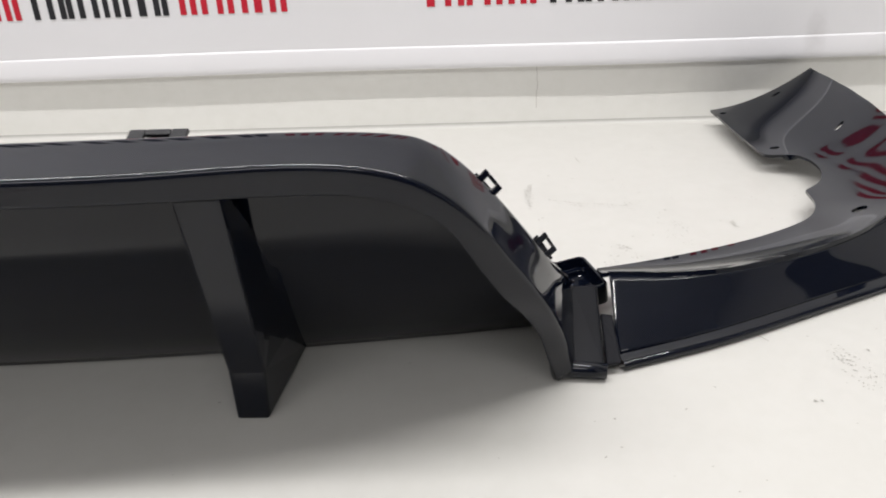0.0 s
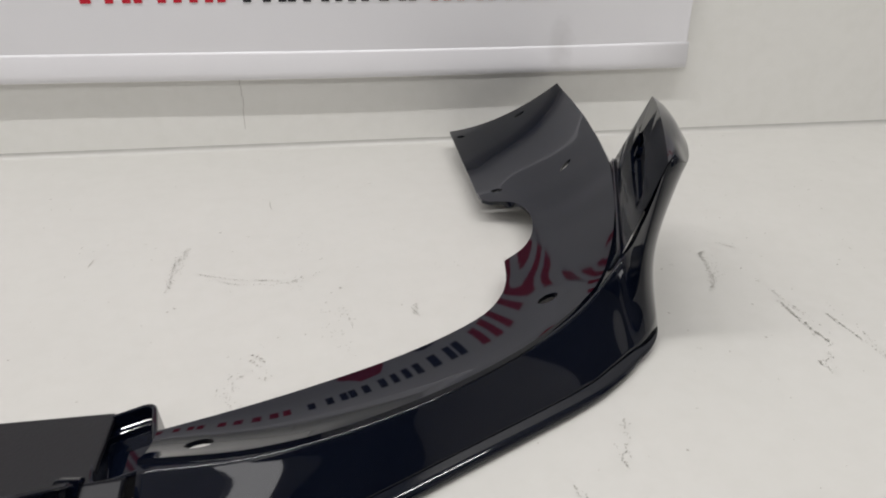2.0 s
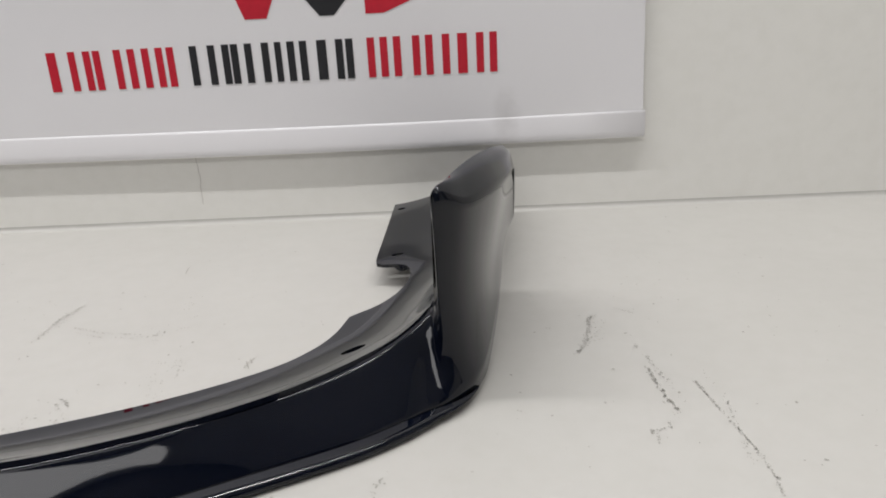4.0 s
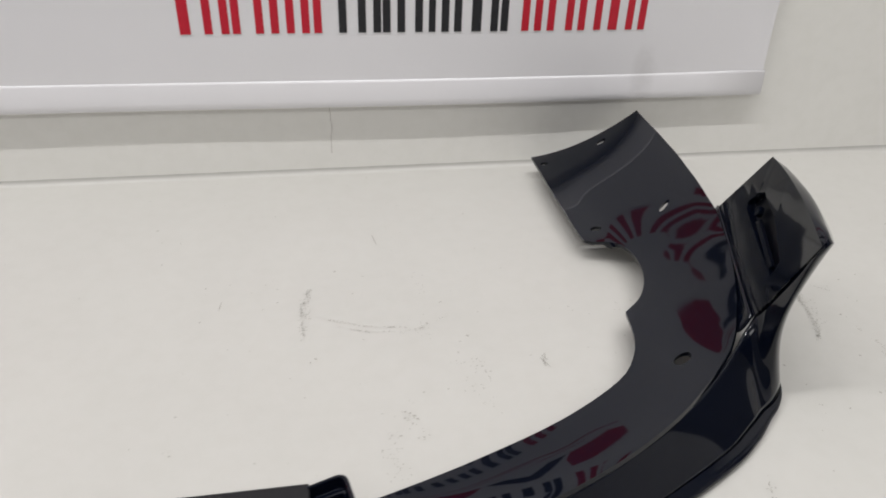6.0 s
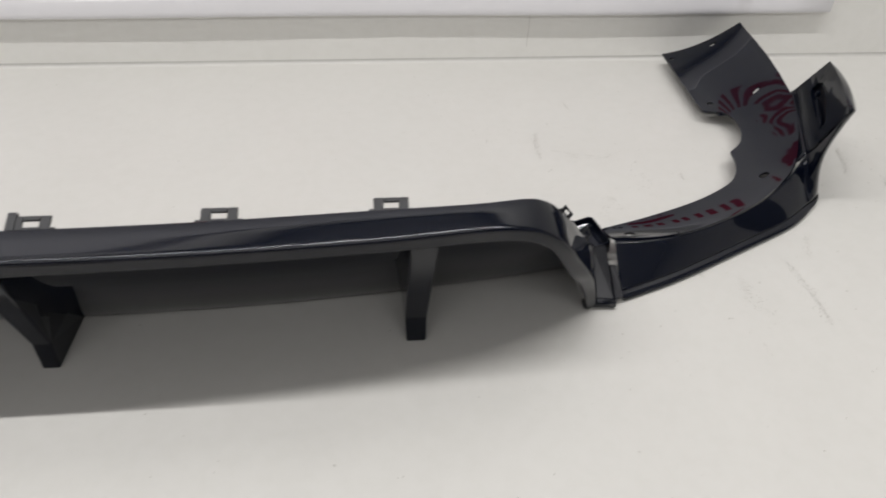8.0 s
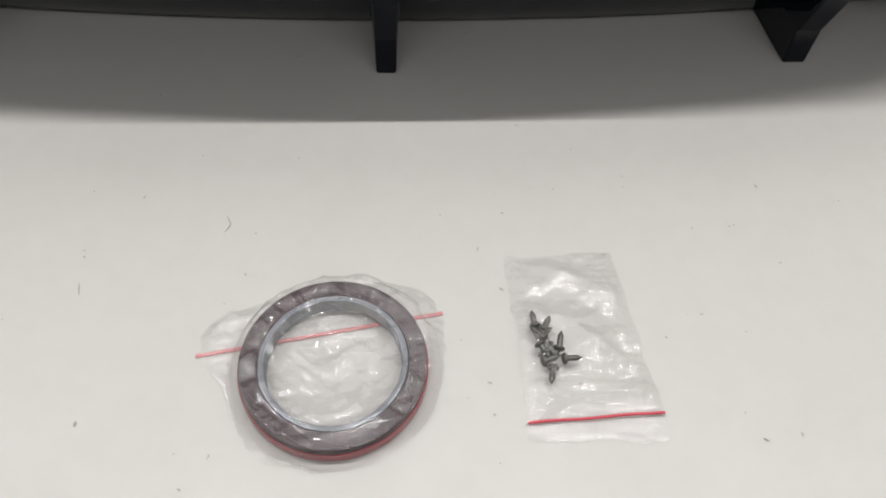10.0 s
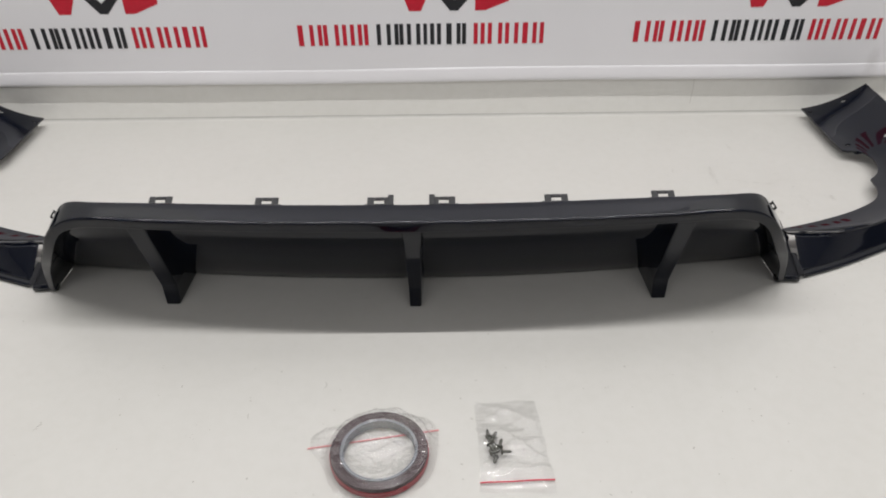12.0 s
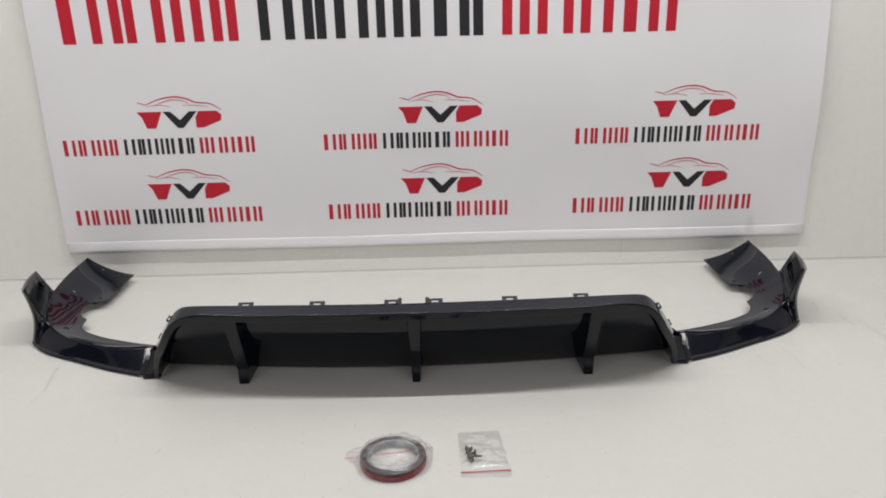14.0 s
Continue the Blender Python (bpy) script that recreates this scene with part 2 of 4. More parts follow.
# ---- the room ----
X0, X1, Y0 = -3.8, 3.8, -2.45
bm = bmesh.new()
box(bm, (X0 - 0.1, Y0 - 0.1, -0.1), (X1 + 0.1, WALL_Y + 0.1, 0))
whole("floor", bm, FLOOR_PAINT, "white painted floor with scuffs and fine scratches", "floor", "structure")
bm = bmesh.new()
box(bm, (X0 - 0.1, WALL_Y, 0), (X1 + 0.1, WALL_Y + 0.1, CEILING))
whole("wall_north", bm, WALL_PAINT, "plain white painted wall behind the banner", "wall", "structure")
bm = bmesh.new()
box(bm, (X0 - 0.1, Y0, 0), (X0, WALL_Y, CEILING))
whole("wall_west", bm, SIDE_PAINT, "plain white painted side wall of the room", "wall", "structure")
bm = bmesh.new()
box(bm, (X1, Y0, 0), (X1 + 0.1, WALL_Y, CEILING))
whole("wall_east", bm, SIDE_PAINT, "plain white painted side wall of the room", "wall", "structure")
# dark leaves added unseen on both sides, for a dark reflection in the plastic
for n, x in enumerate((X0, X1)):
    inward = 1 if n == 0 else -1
    door = thing("door_%d" % (n + 1), "unseen dark panel added for its reflection in the black gloss", "door", kind="structure", at=(x, -0.31, 0))
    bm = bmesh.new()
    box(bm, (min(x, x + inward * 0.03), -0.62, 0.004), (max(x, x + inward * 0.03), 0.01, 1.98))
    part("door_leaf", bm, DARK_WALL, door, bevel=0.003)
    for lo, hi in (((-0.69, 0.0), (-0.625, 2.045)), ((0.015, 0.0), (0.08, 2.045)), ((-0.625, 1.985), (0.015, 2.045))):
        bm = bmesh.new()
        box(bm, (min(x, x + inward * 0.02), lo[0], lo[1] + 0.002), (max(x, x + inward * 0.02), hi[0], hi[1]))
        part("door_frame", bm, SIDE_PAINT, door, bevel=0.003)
bm = bmesh.new()
box(bm, (X0 - 0.1, Y0 - 0.1, 0), (X1 + 0.1, Y0, CEILING))
whole("wall_south", bm, DARK_WALL, "plain dark wall at the room's far end", "wall", "structure")
bm = bmesh.new()
box(bm, (X0 - 0.1, Y0 - 0.1, CEILING), (X1 + 0.1, WALL_Y + 0.1, CEILING + 0.1))
whole("ceiling", bm, CEILING_PAINT, "plain white painted ceiling", "ceiling", "structure")
bm = bmesh.new()
loops = [[bm.verts.new((x, WALL_Y - 0.006 * (1 - math.sin(q)), 0.006 * (1 - math.cos(q)))) for x in (X0, X1)] for q in (math.pi / 2 * k / 8 for k in range(9))]
for a, b in zip(loops[:-1], loops[1:]):
    bm.faces.new((a[0], a[1], b[1], b[0]))
whole("trim_wall_foot", bm, FLOOR_PAINT, "thick white paint rounded into the foot of the wall", "trim", "structure", smooth=True)
for lamp_y, length, width, watts in LAMP_ROWS:
    fitting = thing("ceiling_light", "long white light fitting on the ceiling", "ceiling light", "ceiling lights", at=(0, lamp_y, CEILING))
    bm = bmesh.new()
    box(bm, (-length / 2 - 0.03, lamp_y - width / 2 - 0.02, CEILING - 0.07), (length / 2 + 0.03, lamp_y + width / 2 + 0.02, CEILING))
    part("housing", bm, LAMP_BODY, fitting, bevel=0.006)

# ---- the rear diffuser ----
HALF = 61


def mirrored(points, count):
    """The whole width of a curve that is given from the middle to the right end."""
    half = matched(points, 5) if len(points) == 13 else spline(points, count)
    left = half[::-1].copy()
    left[:, 0] *= -1
    return np.vstack([left[:-1], half])


TOP_EDGE = [(0, -0.013, 0.1729), (0.15, -0.0108, 0.1734), (0.3, -0.0018, 0.1725), (0.385, 0.0034, 0.1721), (0.43, 0.0160, 0.1664), (0.448, 0.0226, 0.1588),
            (0.462, 0.0300, 0.1462), (0.4804, 0.0381, 0.1240), (0.496, 0.0478, 0.1011), (0.509, 0.057, 0.0807), (0.5165, 0.0667, 0.0687), (0.522, 0.0777, 0.0592), (0.531, 0.0992, 0.0419)]
FRONT_EDGE = [(0, -0.0435, 0.1650), (0.15, -0.0415, 0.1650), (0.3, -0.0308, 0.1626), (0.385, -0.0224, 0.1630), (0.428, -0.0142, 0.1557), (0.455, -0.0079, 0.1405),
              (0.474, -0.0024, 0.1193), (0.488, 0.0086, 0.096), (0.501, 0.0174, 0.0752), (0.511, 0.0266, 0.0563), (0.5185, 0.036, 0.0379), (0.5235, 0.0415, 0.0194), (0.5265, 0.0445, 0.0061)]
LIP_EDGE = [(0, -0.0425, 0.1502), (0.15, -0.0394, 0.1512), (0.3, -0.0287, 0.1492), (0.385, -0.0186, 0.1479), (0.418, -0.0139, 0.1444), (0.44, -0.0094, 0.136),
            (0.4555, -0.0039, 0.1214), (0.4695, 0.0019, 0.0985), (0.4815, 0.0098, 0.078), (0.4935, 0.0209, 0.0599), (0.5035, 0.0296, 0.0408), (0.5095, 0.0358, 0.02), (0.516, 0.0429, 0.0013)]

top_edge, front_edge = mirrored(TOP_EDGE, HALF), mirrored(FRONT_EDGE, HALF)
lip_edge = mirrored(LIP_EDGE, HALF)

diffuser = thing("rear_diffuser", "gloss black plastic rear diffuser with three fins on the floor", "car diffuser")
def unit(v):
    return v / np.linalg.norm(v, axis=1)[:, None]


up_way, down_way = unit(top_edge - front_edge), unit(lip_edge - front_edge)
NOSE = 0.0038
outward = unit(np.cross(np.gradient(front_edge, axis=0), up_way))
outward *= np.sign(outward[:, 2:] + 1e-9)
rows = [top_edge + np.array([0, 0.0015, -0.0035]), top_edge - outward * 0.0007]
deck = np.linalg.norm(top_edge - front_edge, axis=1)[:, None]


def bulge(k):
    """The deck's rise over its chord: rolled over towards the top edge, nearly straight from there to the nose."""
    return 0.0002 * (1 - k) - 0.0009 * np.maximum(0, 1 - k / 0.34) ** 2


for k in (0.04, 0.09, 0.14, 0.20, 0.26, 0.34, 0.45, 0.6, 0.78):
    along = np.minimum(k, 1 - (NOSE + 0.0004) / deck)
    rows.append(top_edge * (1 - along) + front_edge * along + outward * bulge(along))
last = 1 - NOSE / deck
for k in np.linspace(0, 1, 11):
    rows.append(front_edge + up_way * NOSE * (1 - k) ** 2 + down_way * NOSE * k ** 2 + outward * bulge(last) * (1 - k) ** 2)
rows += [front_edge + down_way * (NOSE + 0.0008), lip_edge - down_way * 0.0018, lip_edge - down_way * 0.0004, lip_edge + np.array([0, 0.0022, 0.0002])]
fascia = part("fascia", strips(rows, (1,) * (len(rows) - 1)), GLOSS, diffuser, smooth=True, thick=0.0025)
fascia.modifiers["thickness"].offset = 1.0


def panel_y(x, z):
    """How far back the hollow panel stands at a height: steep under the lip, leaning back towards the floor."""
    back = np.interp(np.clip(z, 0, 0.15) / 0.15, np.linspace(0, 1, 11), (0, 0.0135, 0.0245, 0.0345, 0.044, 0.0532, 0.0618, 0.0695, 0.0750, 0.0788, 0.0815))
    return 0.071 + 0.165 * x * x - back


panel_top = lip_edge.copy()
panel_top[:, 1] = panel_y(panel_top[:, 0], panel_top[:, 2])
panel_rows = []
for k in np.linspace(0, 1, 17):
    row = panel_top.copy()
    row[:, 2] = np.maximum(0.0012, panel_top[:, 2] * (1 - k))
    row[:, 1] = panel_y(row[:, 0], row[:, 2])
    panel_rows.append(row)
foot_edge = panel_rows[-1]
part("soffit", sheet([lip_edge + np.array([0, 0.0006, 0.0004]), panel_top], 4), GLOSS, diffuser, smooth=True)
part("sloping_panel", strips(panel_rows, (1,) * 16), GLOSS, diffuser, smooth=True, thick=0.003)

# the undertray behind the panel
tray_front = foot_edge[12:-12].copy()
tray_back = tray_front.copy()
tray_back[:, 1], tray_back[:, 2] = 0.166, 0.016
part("undertray", sheet([tray_front + np.array([0, 0.010, 0.009]), tray_back], 5), MATT, diffuser, "textured matt black undertray", thick=0.003)
for s in (-1, 1):
    for x0, x1 in ((0.0, 0.318), (0.363, 0.53)):
        bm = bmesh.new()
        v = box(bm, (x0 if x0 else 0.1, 0.10, 0.0165), (x1, 0.1695, 0.0205))
        pad = part("tray_pad", bm, MATT, diffuser, bevel=0.0015, mirror=s < 0)
        if not x0:
            bm = bmesh.new()
            box(bm, (0.236, 0.122, 0.0204), (0.266, 0.142, 0.0222))
            part("pad_boss", bm, MATT, pad, bevel=0.0008, mirror=s < 0)
            bm = bmesh.new()
            box(bm, (0.2445, 0.130, 0.0221), (0.2575, 0.137, 0.0229))
            part("pad_slot", bm, DARK, pad, mirror=s < 0)
            bm = bmesh.new()
            tube(bm, [(0.300, 0.153, 0.0204), (0.300, 0.153, 0.0218)], 0.0026, 12)
            part("pad_pin", bm, GLOSS, pad, mirror=s < 0)


def fin(x_top, x_low, x_back, front_y, half_top, half_low, back_y):
    """An upright blade: front strip from the lip to the floor, running back under the panel."""
    bm = bmesh.new()
    prof = [(front_y - 0.034, 0.149, x_top, half_top), (front_y + 0.002, 0.031, x_low, half_low * 1.1), (front_y, 0.0, x_low, half_low),
            (back_y, 0.0, x_back, half_low * 1.5), (panel_y(x_back, 0.035) + 0.003, 0.035, x_back, half_low * 1.6), (panel_y(x_back, 0.07) + 0.003, 0.07, x_back, half_low * 1.35),
            (panel_y(x_back, 0.11) + 0.003, 0.11, x_top, half_top * 1.15),
            (front_y - 0.026, 0.149, x_top, half_top * 1.1)]
    left = [bm.verts.new((x - h, y, z)) for y, z, x, h in prof]
    right = [bm.verts.new((x + h, y, z)) for y, z, x, h in prof]
    bm.faces.new(left)
    bm.faces.new(right[::-1])
    for k in range(len(prof)):
        j = (k + 1) % len(prof)
        bm.faces.new((left[k], right[k], right[j], left[j]))
    return bm


part("fin", fin(0.0, 0.0, 0.0, 0.0, 0.012, 0.0078, 0.074), GLOSS, diffuser, bevel=0.0018)
for s in (-1, 1):
    part("fin", fin(s * 0.342, s * 0.3375, s * 0.3395, 0.012, 0.0115, 0.0095, 0.090), GLOSS, diffuser, bevel=0.0018)


def tab(bm, m, prong=0):
    """A small upright clip tab with a square slot."""
    w, h, t = 0.0145, 0.0145, 0.0024
    for lo, hi in (((-w, 0, -0.004), (-0.0062, t, h)), ((0.0062, 0, -0.004), (w, t, h)), ((-0.0062, 0, h - 0.0045), (0.0062, t, h)),
                   ((-0.0062, 0, -0.004), (0.0062, t, 0.0045)), ((-w - 0.004, 0, -0.004), (-w, t, 0.004)), ((w, 0, -0.004), (w + 0.004, t, 0.004))):
        box(bm, lo, hi, m)
    if prong:
        box(bm, (prong * w - 0.0035, -0.001, 0.0), (prong * w + 0.0035, t + 0.001, h + 0.003), m)


for x, prong in ((0.04, -1), (0.18, 0), (0.316, 0)):
    for s in (-1, 1):
        y = -0.0105 + 0.155 * x * x
        bm = bmesh.new()
        tab(bm, pose(s * x, y - 0.002, 0.1702 - 0.04 * x * x, -68, 0, 0), prong * s)
        part("clip_tab", bm, MATT, diffuser, bevel=0.0008)
for s in (-1, 1):
    for x, y, z, lean in ((0.4735, 0.0385, 0.129, 52), (0.5085, 0.071, 0.0775, 58)):
        bm = bmesh.new()
        tab(bm, pose(x, y, z, 0, lean, 0) @ pose(0, 0, 0, -30, 0, 0) @ Matrix.Scale(0.5, 4))
        part("clip_tab", bm, GLOSS, diffuser, bevel=0.0008, mirror=s < 0)
    # end of the band: slanted plate, box bracket and slotted strip
    bm = bmesh.new()
    prism(bm, [(0.5255, 0.0475, 0.0100), (0.5455, 0.0485, 0.0088), (0.5498, 0.1100, 0.0312), (0.5313, 0.1065, 0.0330)], (0, 0.004, -0.004))
    part("end_plate", bm, DARK, diffuser, bevel=0.0015, mirror=s < 0)
    bm = bmesh.new()
    prism(bm, [(0.5468, 0.0500, 0.0075), (0.5562, 0.0510, 0.0085), (0.5566, 0.0870, 0.0215), (0.5492, 0.0905, 0.0205)], (0, 0.006, -0.006))
    part("end_strip", bm, DARK, diffuser, bevel=0.001, mirror=s < 0)
    bracket = Matrix.Translation((0.5405, 0.1435, 0.0185)) @ pose(0, 0, 0, -2, -9, 12)
    bm = bmesh.new()
    loops = []
    for half_x, half_y, corner, z in ((0.0158, 0.0255, 0.006, -0.011), (0.0163, 0.0260, 0.006, 0.0030), (0.0153, 0.0250, 0.0055, 0.0042), (0.0138, 0.0235, 0.0045, 0.0038),
                                      (0.0130, 0.0227, 0.004, -0.004), (0.0126, 0.0190, 0.004, -0.0046), (0.0123, 0.0184, 0.004, -0.0088)):
        loop = []
        for cx, cy, turn in ((1, 1, 0), (-1, 1, 90), (-1, -1, 180), (1, -1, 270)):
            for k in range(5):
                q = radians(turn + 22.5 * k)
                x, y = cx * (half_x - corner) + corner * math.cos(q), cy * (half_y - corner) + corner * math.sin(q)
                loop.append(bm.verts.new(bracket @ Vector((x, y, z))))
        loops.append(loop)
    for p, q in zip(loops[:-1], loops[1:]):
        for k in range(20):
            bm.faces.new((p[k], p[(k + 1) % 20], q[(k + 1) % 20], q[k]))
    bm.faces.new(loops[0][::-1])
    bm.faces.new(loops[-1])
    tray = part("box_bracket", bm, GLOSS, diffuser, bevel=0.0006, mirror=s < 0)
    for x, y in ((-0.002, 0.009), (-0.001, -0.011)):
        bm = bmesh.new()
        tube(bm, [bracket @ Vector((x, y, -0.0088)), bracket @ Vector((x, y, -0.0085))], 0.0014, 10)
        part("pin_hole", bm, DARK, tray, mirror=s < 0)
    bm = bmesh.new()
    prism(bm, [(0.517, 0.050, 0.006), (0.526, 0.053, 0.006), (0.533, 0.106, 0.036), (0.526, 0.098, 0.045)], (0, 0.006, -0.004))
    part("end_recess", bm, GLOSS, diffuser, bevel=0.001, mirror=s < 0)
    bm = bmesh.new()
    tube(bm, [(0.514, 0.0475, 0.0062), (0.521, 0.0495, 0.006), (0.531, 0.0485, 0.0056), (0.5462, 0.0470, 0.0052)], [0.0058, 0.0058, 0.0054, 0.0050], 14)
    part("foot_lip", bm, GLOSS, diffuser, smooth=True, mirror=s < 0)

# ---- the corner splitters ----
INNER = [(0.556, 0.145, 0.022), (0.629, 0.17, 0.022), (0.688, 0.194, 0.022), (0.735, 0.222, 0.022), (0.755, 0.245, 0.022), (0.766, 0.27, 0.022), (0.772, 0.30, 0.021)]
THROAT = [(0.772, 0.30, 0.021), (0.790, 0.316, 0.022), (0.803, 0.337, 0.022), (0.810, 0.36, 0.022), (0.811, 0.385, 0.020), (0.803, 0.404, 0.018), (0.785, 0.410, 0.016)]
FLAP = [(0.785, 0.410, 0.016), (0.7785, 0.420, 0.016), (0.779, 0.48, 0.018), (0.7815, 0.602, 0.024)]
OUTER_A = [(0.557, 0.107, 0.040), (0.616, 0.112, 0.036), (0.678, 0.133, 0.034), (0.74, 0.165, 0.034), (0.785, 0.198, 0.036), (0.812, 0.222, 0.040), (0.826, 0.240, 0.044)]
OUTER_B = [(0.826, 0.240, 0.044), (0.838, 0.262, 0.049), (0.849, 0.286, 0.054), (0.860, 0.315, 0.059), (0.868, 0.342, 0.063), (0.874, 0.362, 0.065), (0.878, 0.38, 0.067)]
OUTER_C = [(0.878, 0.38, 0.067), (0.888, 0.44, 0.068), (0.897, 0.51, 0.068), (0.905, 0.611, 0.067)]
GROUND = [(0.556, 0.060, 0.0075), (0.626, 0.087, 0.0075), (0.713, 0.129, 0.0075), (0.785, 0.165, 0.0075), (0.8145, 0.185, 0.0075), (0.832, 0.198, 0.0075), (0.844, 0.2055, 0.0075),
          (0.8545, 0.2155, 0.0075), (0.862, 0.2285, 0.008), (0.868, 0.251, 0.011), (0.878, 0.31, 0.026), (0.886, 0.372, 0.050)]
CREST = [(0.557, 0.107, 0.040), (0.616, 0.112, 0.036), (0.695, 0.141, 0.034), (0.765, 0.183, 0.035), (0.806, 0.214, 0.041), (0.834, 0.239, 0.056), (0.8375, 0.224, 0.092),
         (0.8385, 0.2035, 0.134), (0.857, 0.219, 0.128), (0.878, 0.268, 0.126), (0.892, 0.335, 0.117), (0.895, 0.380, 0.068)]


HOLES = ((0.580, 0.126, 0.0068, 0.0052, 20), (0.784, 0.232, 0.0085, 0.0045, 35), (0.856, 0.425, 0.0070, 0.0026, 40), (0.790, 0.581, 0.0042, 0.0034, 0),
         (0.796, 0.432, 0.0055, 0.0036, 10), (0.856, 0.589, 0.006, 0.0034, 20))


def punch(ob, holes):
    """Cut oval holes straight down through a part."""
    bm = bmesh.new()
    for x, y, a, b, turn in holes:
        m = pose(x, y, 0, 0, 0, turn)
        rings = [[bm.verts.new(m @ Vector((a * math.cos(q), b * math.sin(q), z))) for q in (2 * math.pi * k / 20 for k in range(20))] for z in (-0.05, 0.2)]
        for k in range(20):
            bm.faces.new((rings[0][k], rings[0][(k + 1) % 20], rings[1][(k + 1) % 20], rings[1][k]))
        bm.faces.new(rings[0][::-1])
        bm.faces.new(rings[1])
    cutter = new("cutter", mesh_of("cutter", bm, DARK))
    tool = ob.modifiers.new("holes", "BOOLEAN")
    tool.operation, tool.object, tool.solver = "DIFFERENCE", cutter, "EXACT"
    done = bpy.data.meshes.new_from_object(ob.evaluated_get(bpy.context.evaluated_depsgraph_get()))
    done.set_sharp_from_angle(angle=radians(35))
    ob.modifiers.clear()
    ob.data = done
    bpy.data.objects.remove(cutter)


def ease(u):
    u = min(1.0, max(0.0, u))
    return u * u * (3 - 2 * u)


def splitter(s):
    side = thing("corner_splitter", "gloss black plastic corner splitter with an upright winglet on the floor", "car splitter", "corner splitters")
    inner = np.vstack([spline(INNER, 30)[:-1], spline(THROAT, 22)[:-1], spline(FLAP, 24)])
    outer = np.vstack([spline(OUTER_A, 30)[:-1], spline(OUTER_B, 22)[:-1], spline(OUTER_C, 24)])
    bm = sheet([inner, outer], 21)
    inside = [v for v in bm.verts if not v.is_boundary]
    for _ in range(10):
        bmesh.ops.smooth_vert(bm, verts=inside, factor=0.5, use_axis_x=True, use_axis_y=True, use_axis_z=False)
    edge = np.stack([np.interp(np.linspace(0, 1, 500), np.linspace(0, 1, len(outer)), outer[:, k]) for k in range(3)], 1)
    width = np.array([np.hypot(inner[:, 0] - x, inner[:, 1] - y).min() for x, y, _ in edge])
    width = np.convolve(np.pad(width, 90, mode="edge"), np.full(181, 1 / 181), "valid")
    for v in bm.verts:
        # hollow across: a slight rise at the inner edge, steeper towards the outer one
        far = np.hypot(edge[:, 0] - v.co.x, edge[:, 1] - v.co.y)
        share = np.exp(-(far ** 2 - far.min() ** 2) / (2 * 0.010 ** 2))
        share /= share.sum()
        w, top = float(share @ width), float(share @ edge[:, 2])
        low = 0.022 - 0.004 * ease((v.co.y - 0.20) / 0.34)
        run = w - float(far.min())
        v.co.z = low + 0.095 * run + (top - low - 0.095 * w) * (max(0.0, run) / w) ** 2
    flange = part("flange", bm, GLOSS, side, smooth=True, thick=0.003, mirror=s < 0)
    punch(flange, [(s * x, y, a, b, s * turn) for x, y, a, b, turn in HOLES])
    low, crest = matched(GROUND), matched(CREST)
    waist = low * 0.5 + crest * 0.5
    along = np.arange(len(low)) / 8.0
    hollow = np.clip((along - 4.5) / 2.5, 0, 1) * np.clip((11.2 - along) / 1.5, 0, 1)
    waist += hollow[:, None] * np.array([-0.006, 0.011, -0.012])
    waist[:, 1] -= 0.0006 * (1 - hollow)
    bm = sheet([low, waist, crest], 15)
    inside = [v for v in bm.verts if not v.is_boundary]
    for _ in range(16):
        bmesh.ops.smooth_vert(bm, verts=inside, factor=0.5, use_axis_x=True, use_axis_y=True, use_axis_z=True)
    part("front_face", bm, GLOSS, side, smooth=True, thick=0.0012, mirror=s < 0)
    way = np.gradient(low, axis=0)
    out = unit(np.stack([way[:, 1], -way[:, 0], 0 * way[:, 0]], 1)) * np.clip((62 - np.arange(len(low))) / 30, 0, 1)[:, None]
    drop = np.array([0, 0, -1.0]) * np.clip((62 - np.arange(len(low))) / 30, 0, 1)[:, None]
    bm = strips([low + drop * d + out * f for f, d in ((0.0, -0.0008), (0.0036, 0.0004), (0.0062, 0.0012), (0.0076, 0.0025), (0.0080, 0.0040), (0.0074, 0.0060), (0.0, 0.0070))], (1,) * 6)
    part("lower_lip", bm, GLOSS, side, smooth=True, mirror=s < 0)
    # winglet: an upright blade with a kite-shaped recess in its inner face
    quad = [Vector(p) for p in ((0.8345, 0.2395, 0.0563), (0.8372, 0.2045, 0.1335), (0.8835, 0.3325, 0.134), (0.8828, 0.3815, 0.0668))]
    inward = (quad[2] - quad[0]).cross(quad[3] - quad[1]).normalized()
    if inward.x > 0:
        inward = -inward

    def on_wing(u, v, d):
        p = (quad[0] * (1 - u) + quad[3] * u) * (1 - v) + (quad[1] * (1 - u) + quad[2] * u) * v
        return p + inward * d + Vector((0, 0, 0.0055)) * (4 * u * (1 - u)) * v * v

    border = [(k / 12, 0.0) for k in range(12)] + [(1.0, k / 6) for k in range(6)] + [(1 - k / 12, 1.0) for k in range(12)] + [(0.0, 1 - k / 6) for k in range(6)]
    kite = ((0.13, 0.37), (0.40, 0.36), (0.76, 0.39), (0.80, 0.44), (0.79, 0.62), (0.74, 0.69), (0.45, 0.66), (0.16, 0.53))
    bm = bmesh.new()
    rim = [bm.verts.new(on_wing(u, v, 0)) for u, v in border]
    lip = [bm.verts.new(on_wing(u, v, 0)) for u, v in kite]
    edges = [bm.edges.new((loop[k], loop[(k + 1) % len(loop)])) for loop in (rim, lip) for k in range(len(loop))]
    bmesh.ops.triangle_fill(bm, use_beauty=True, edges=edges)
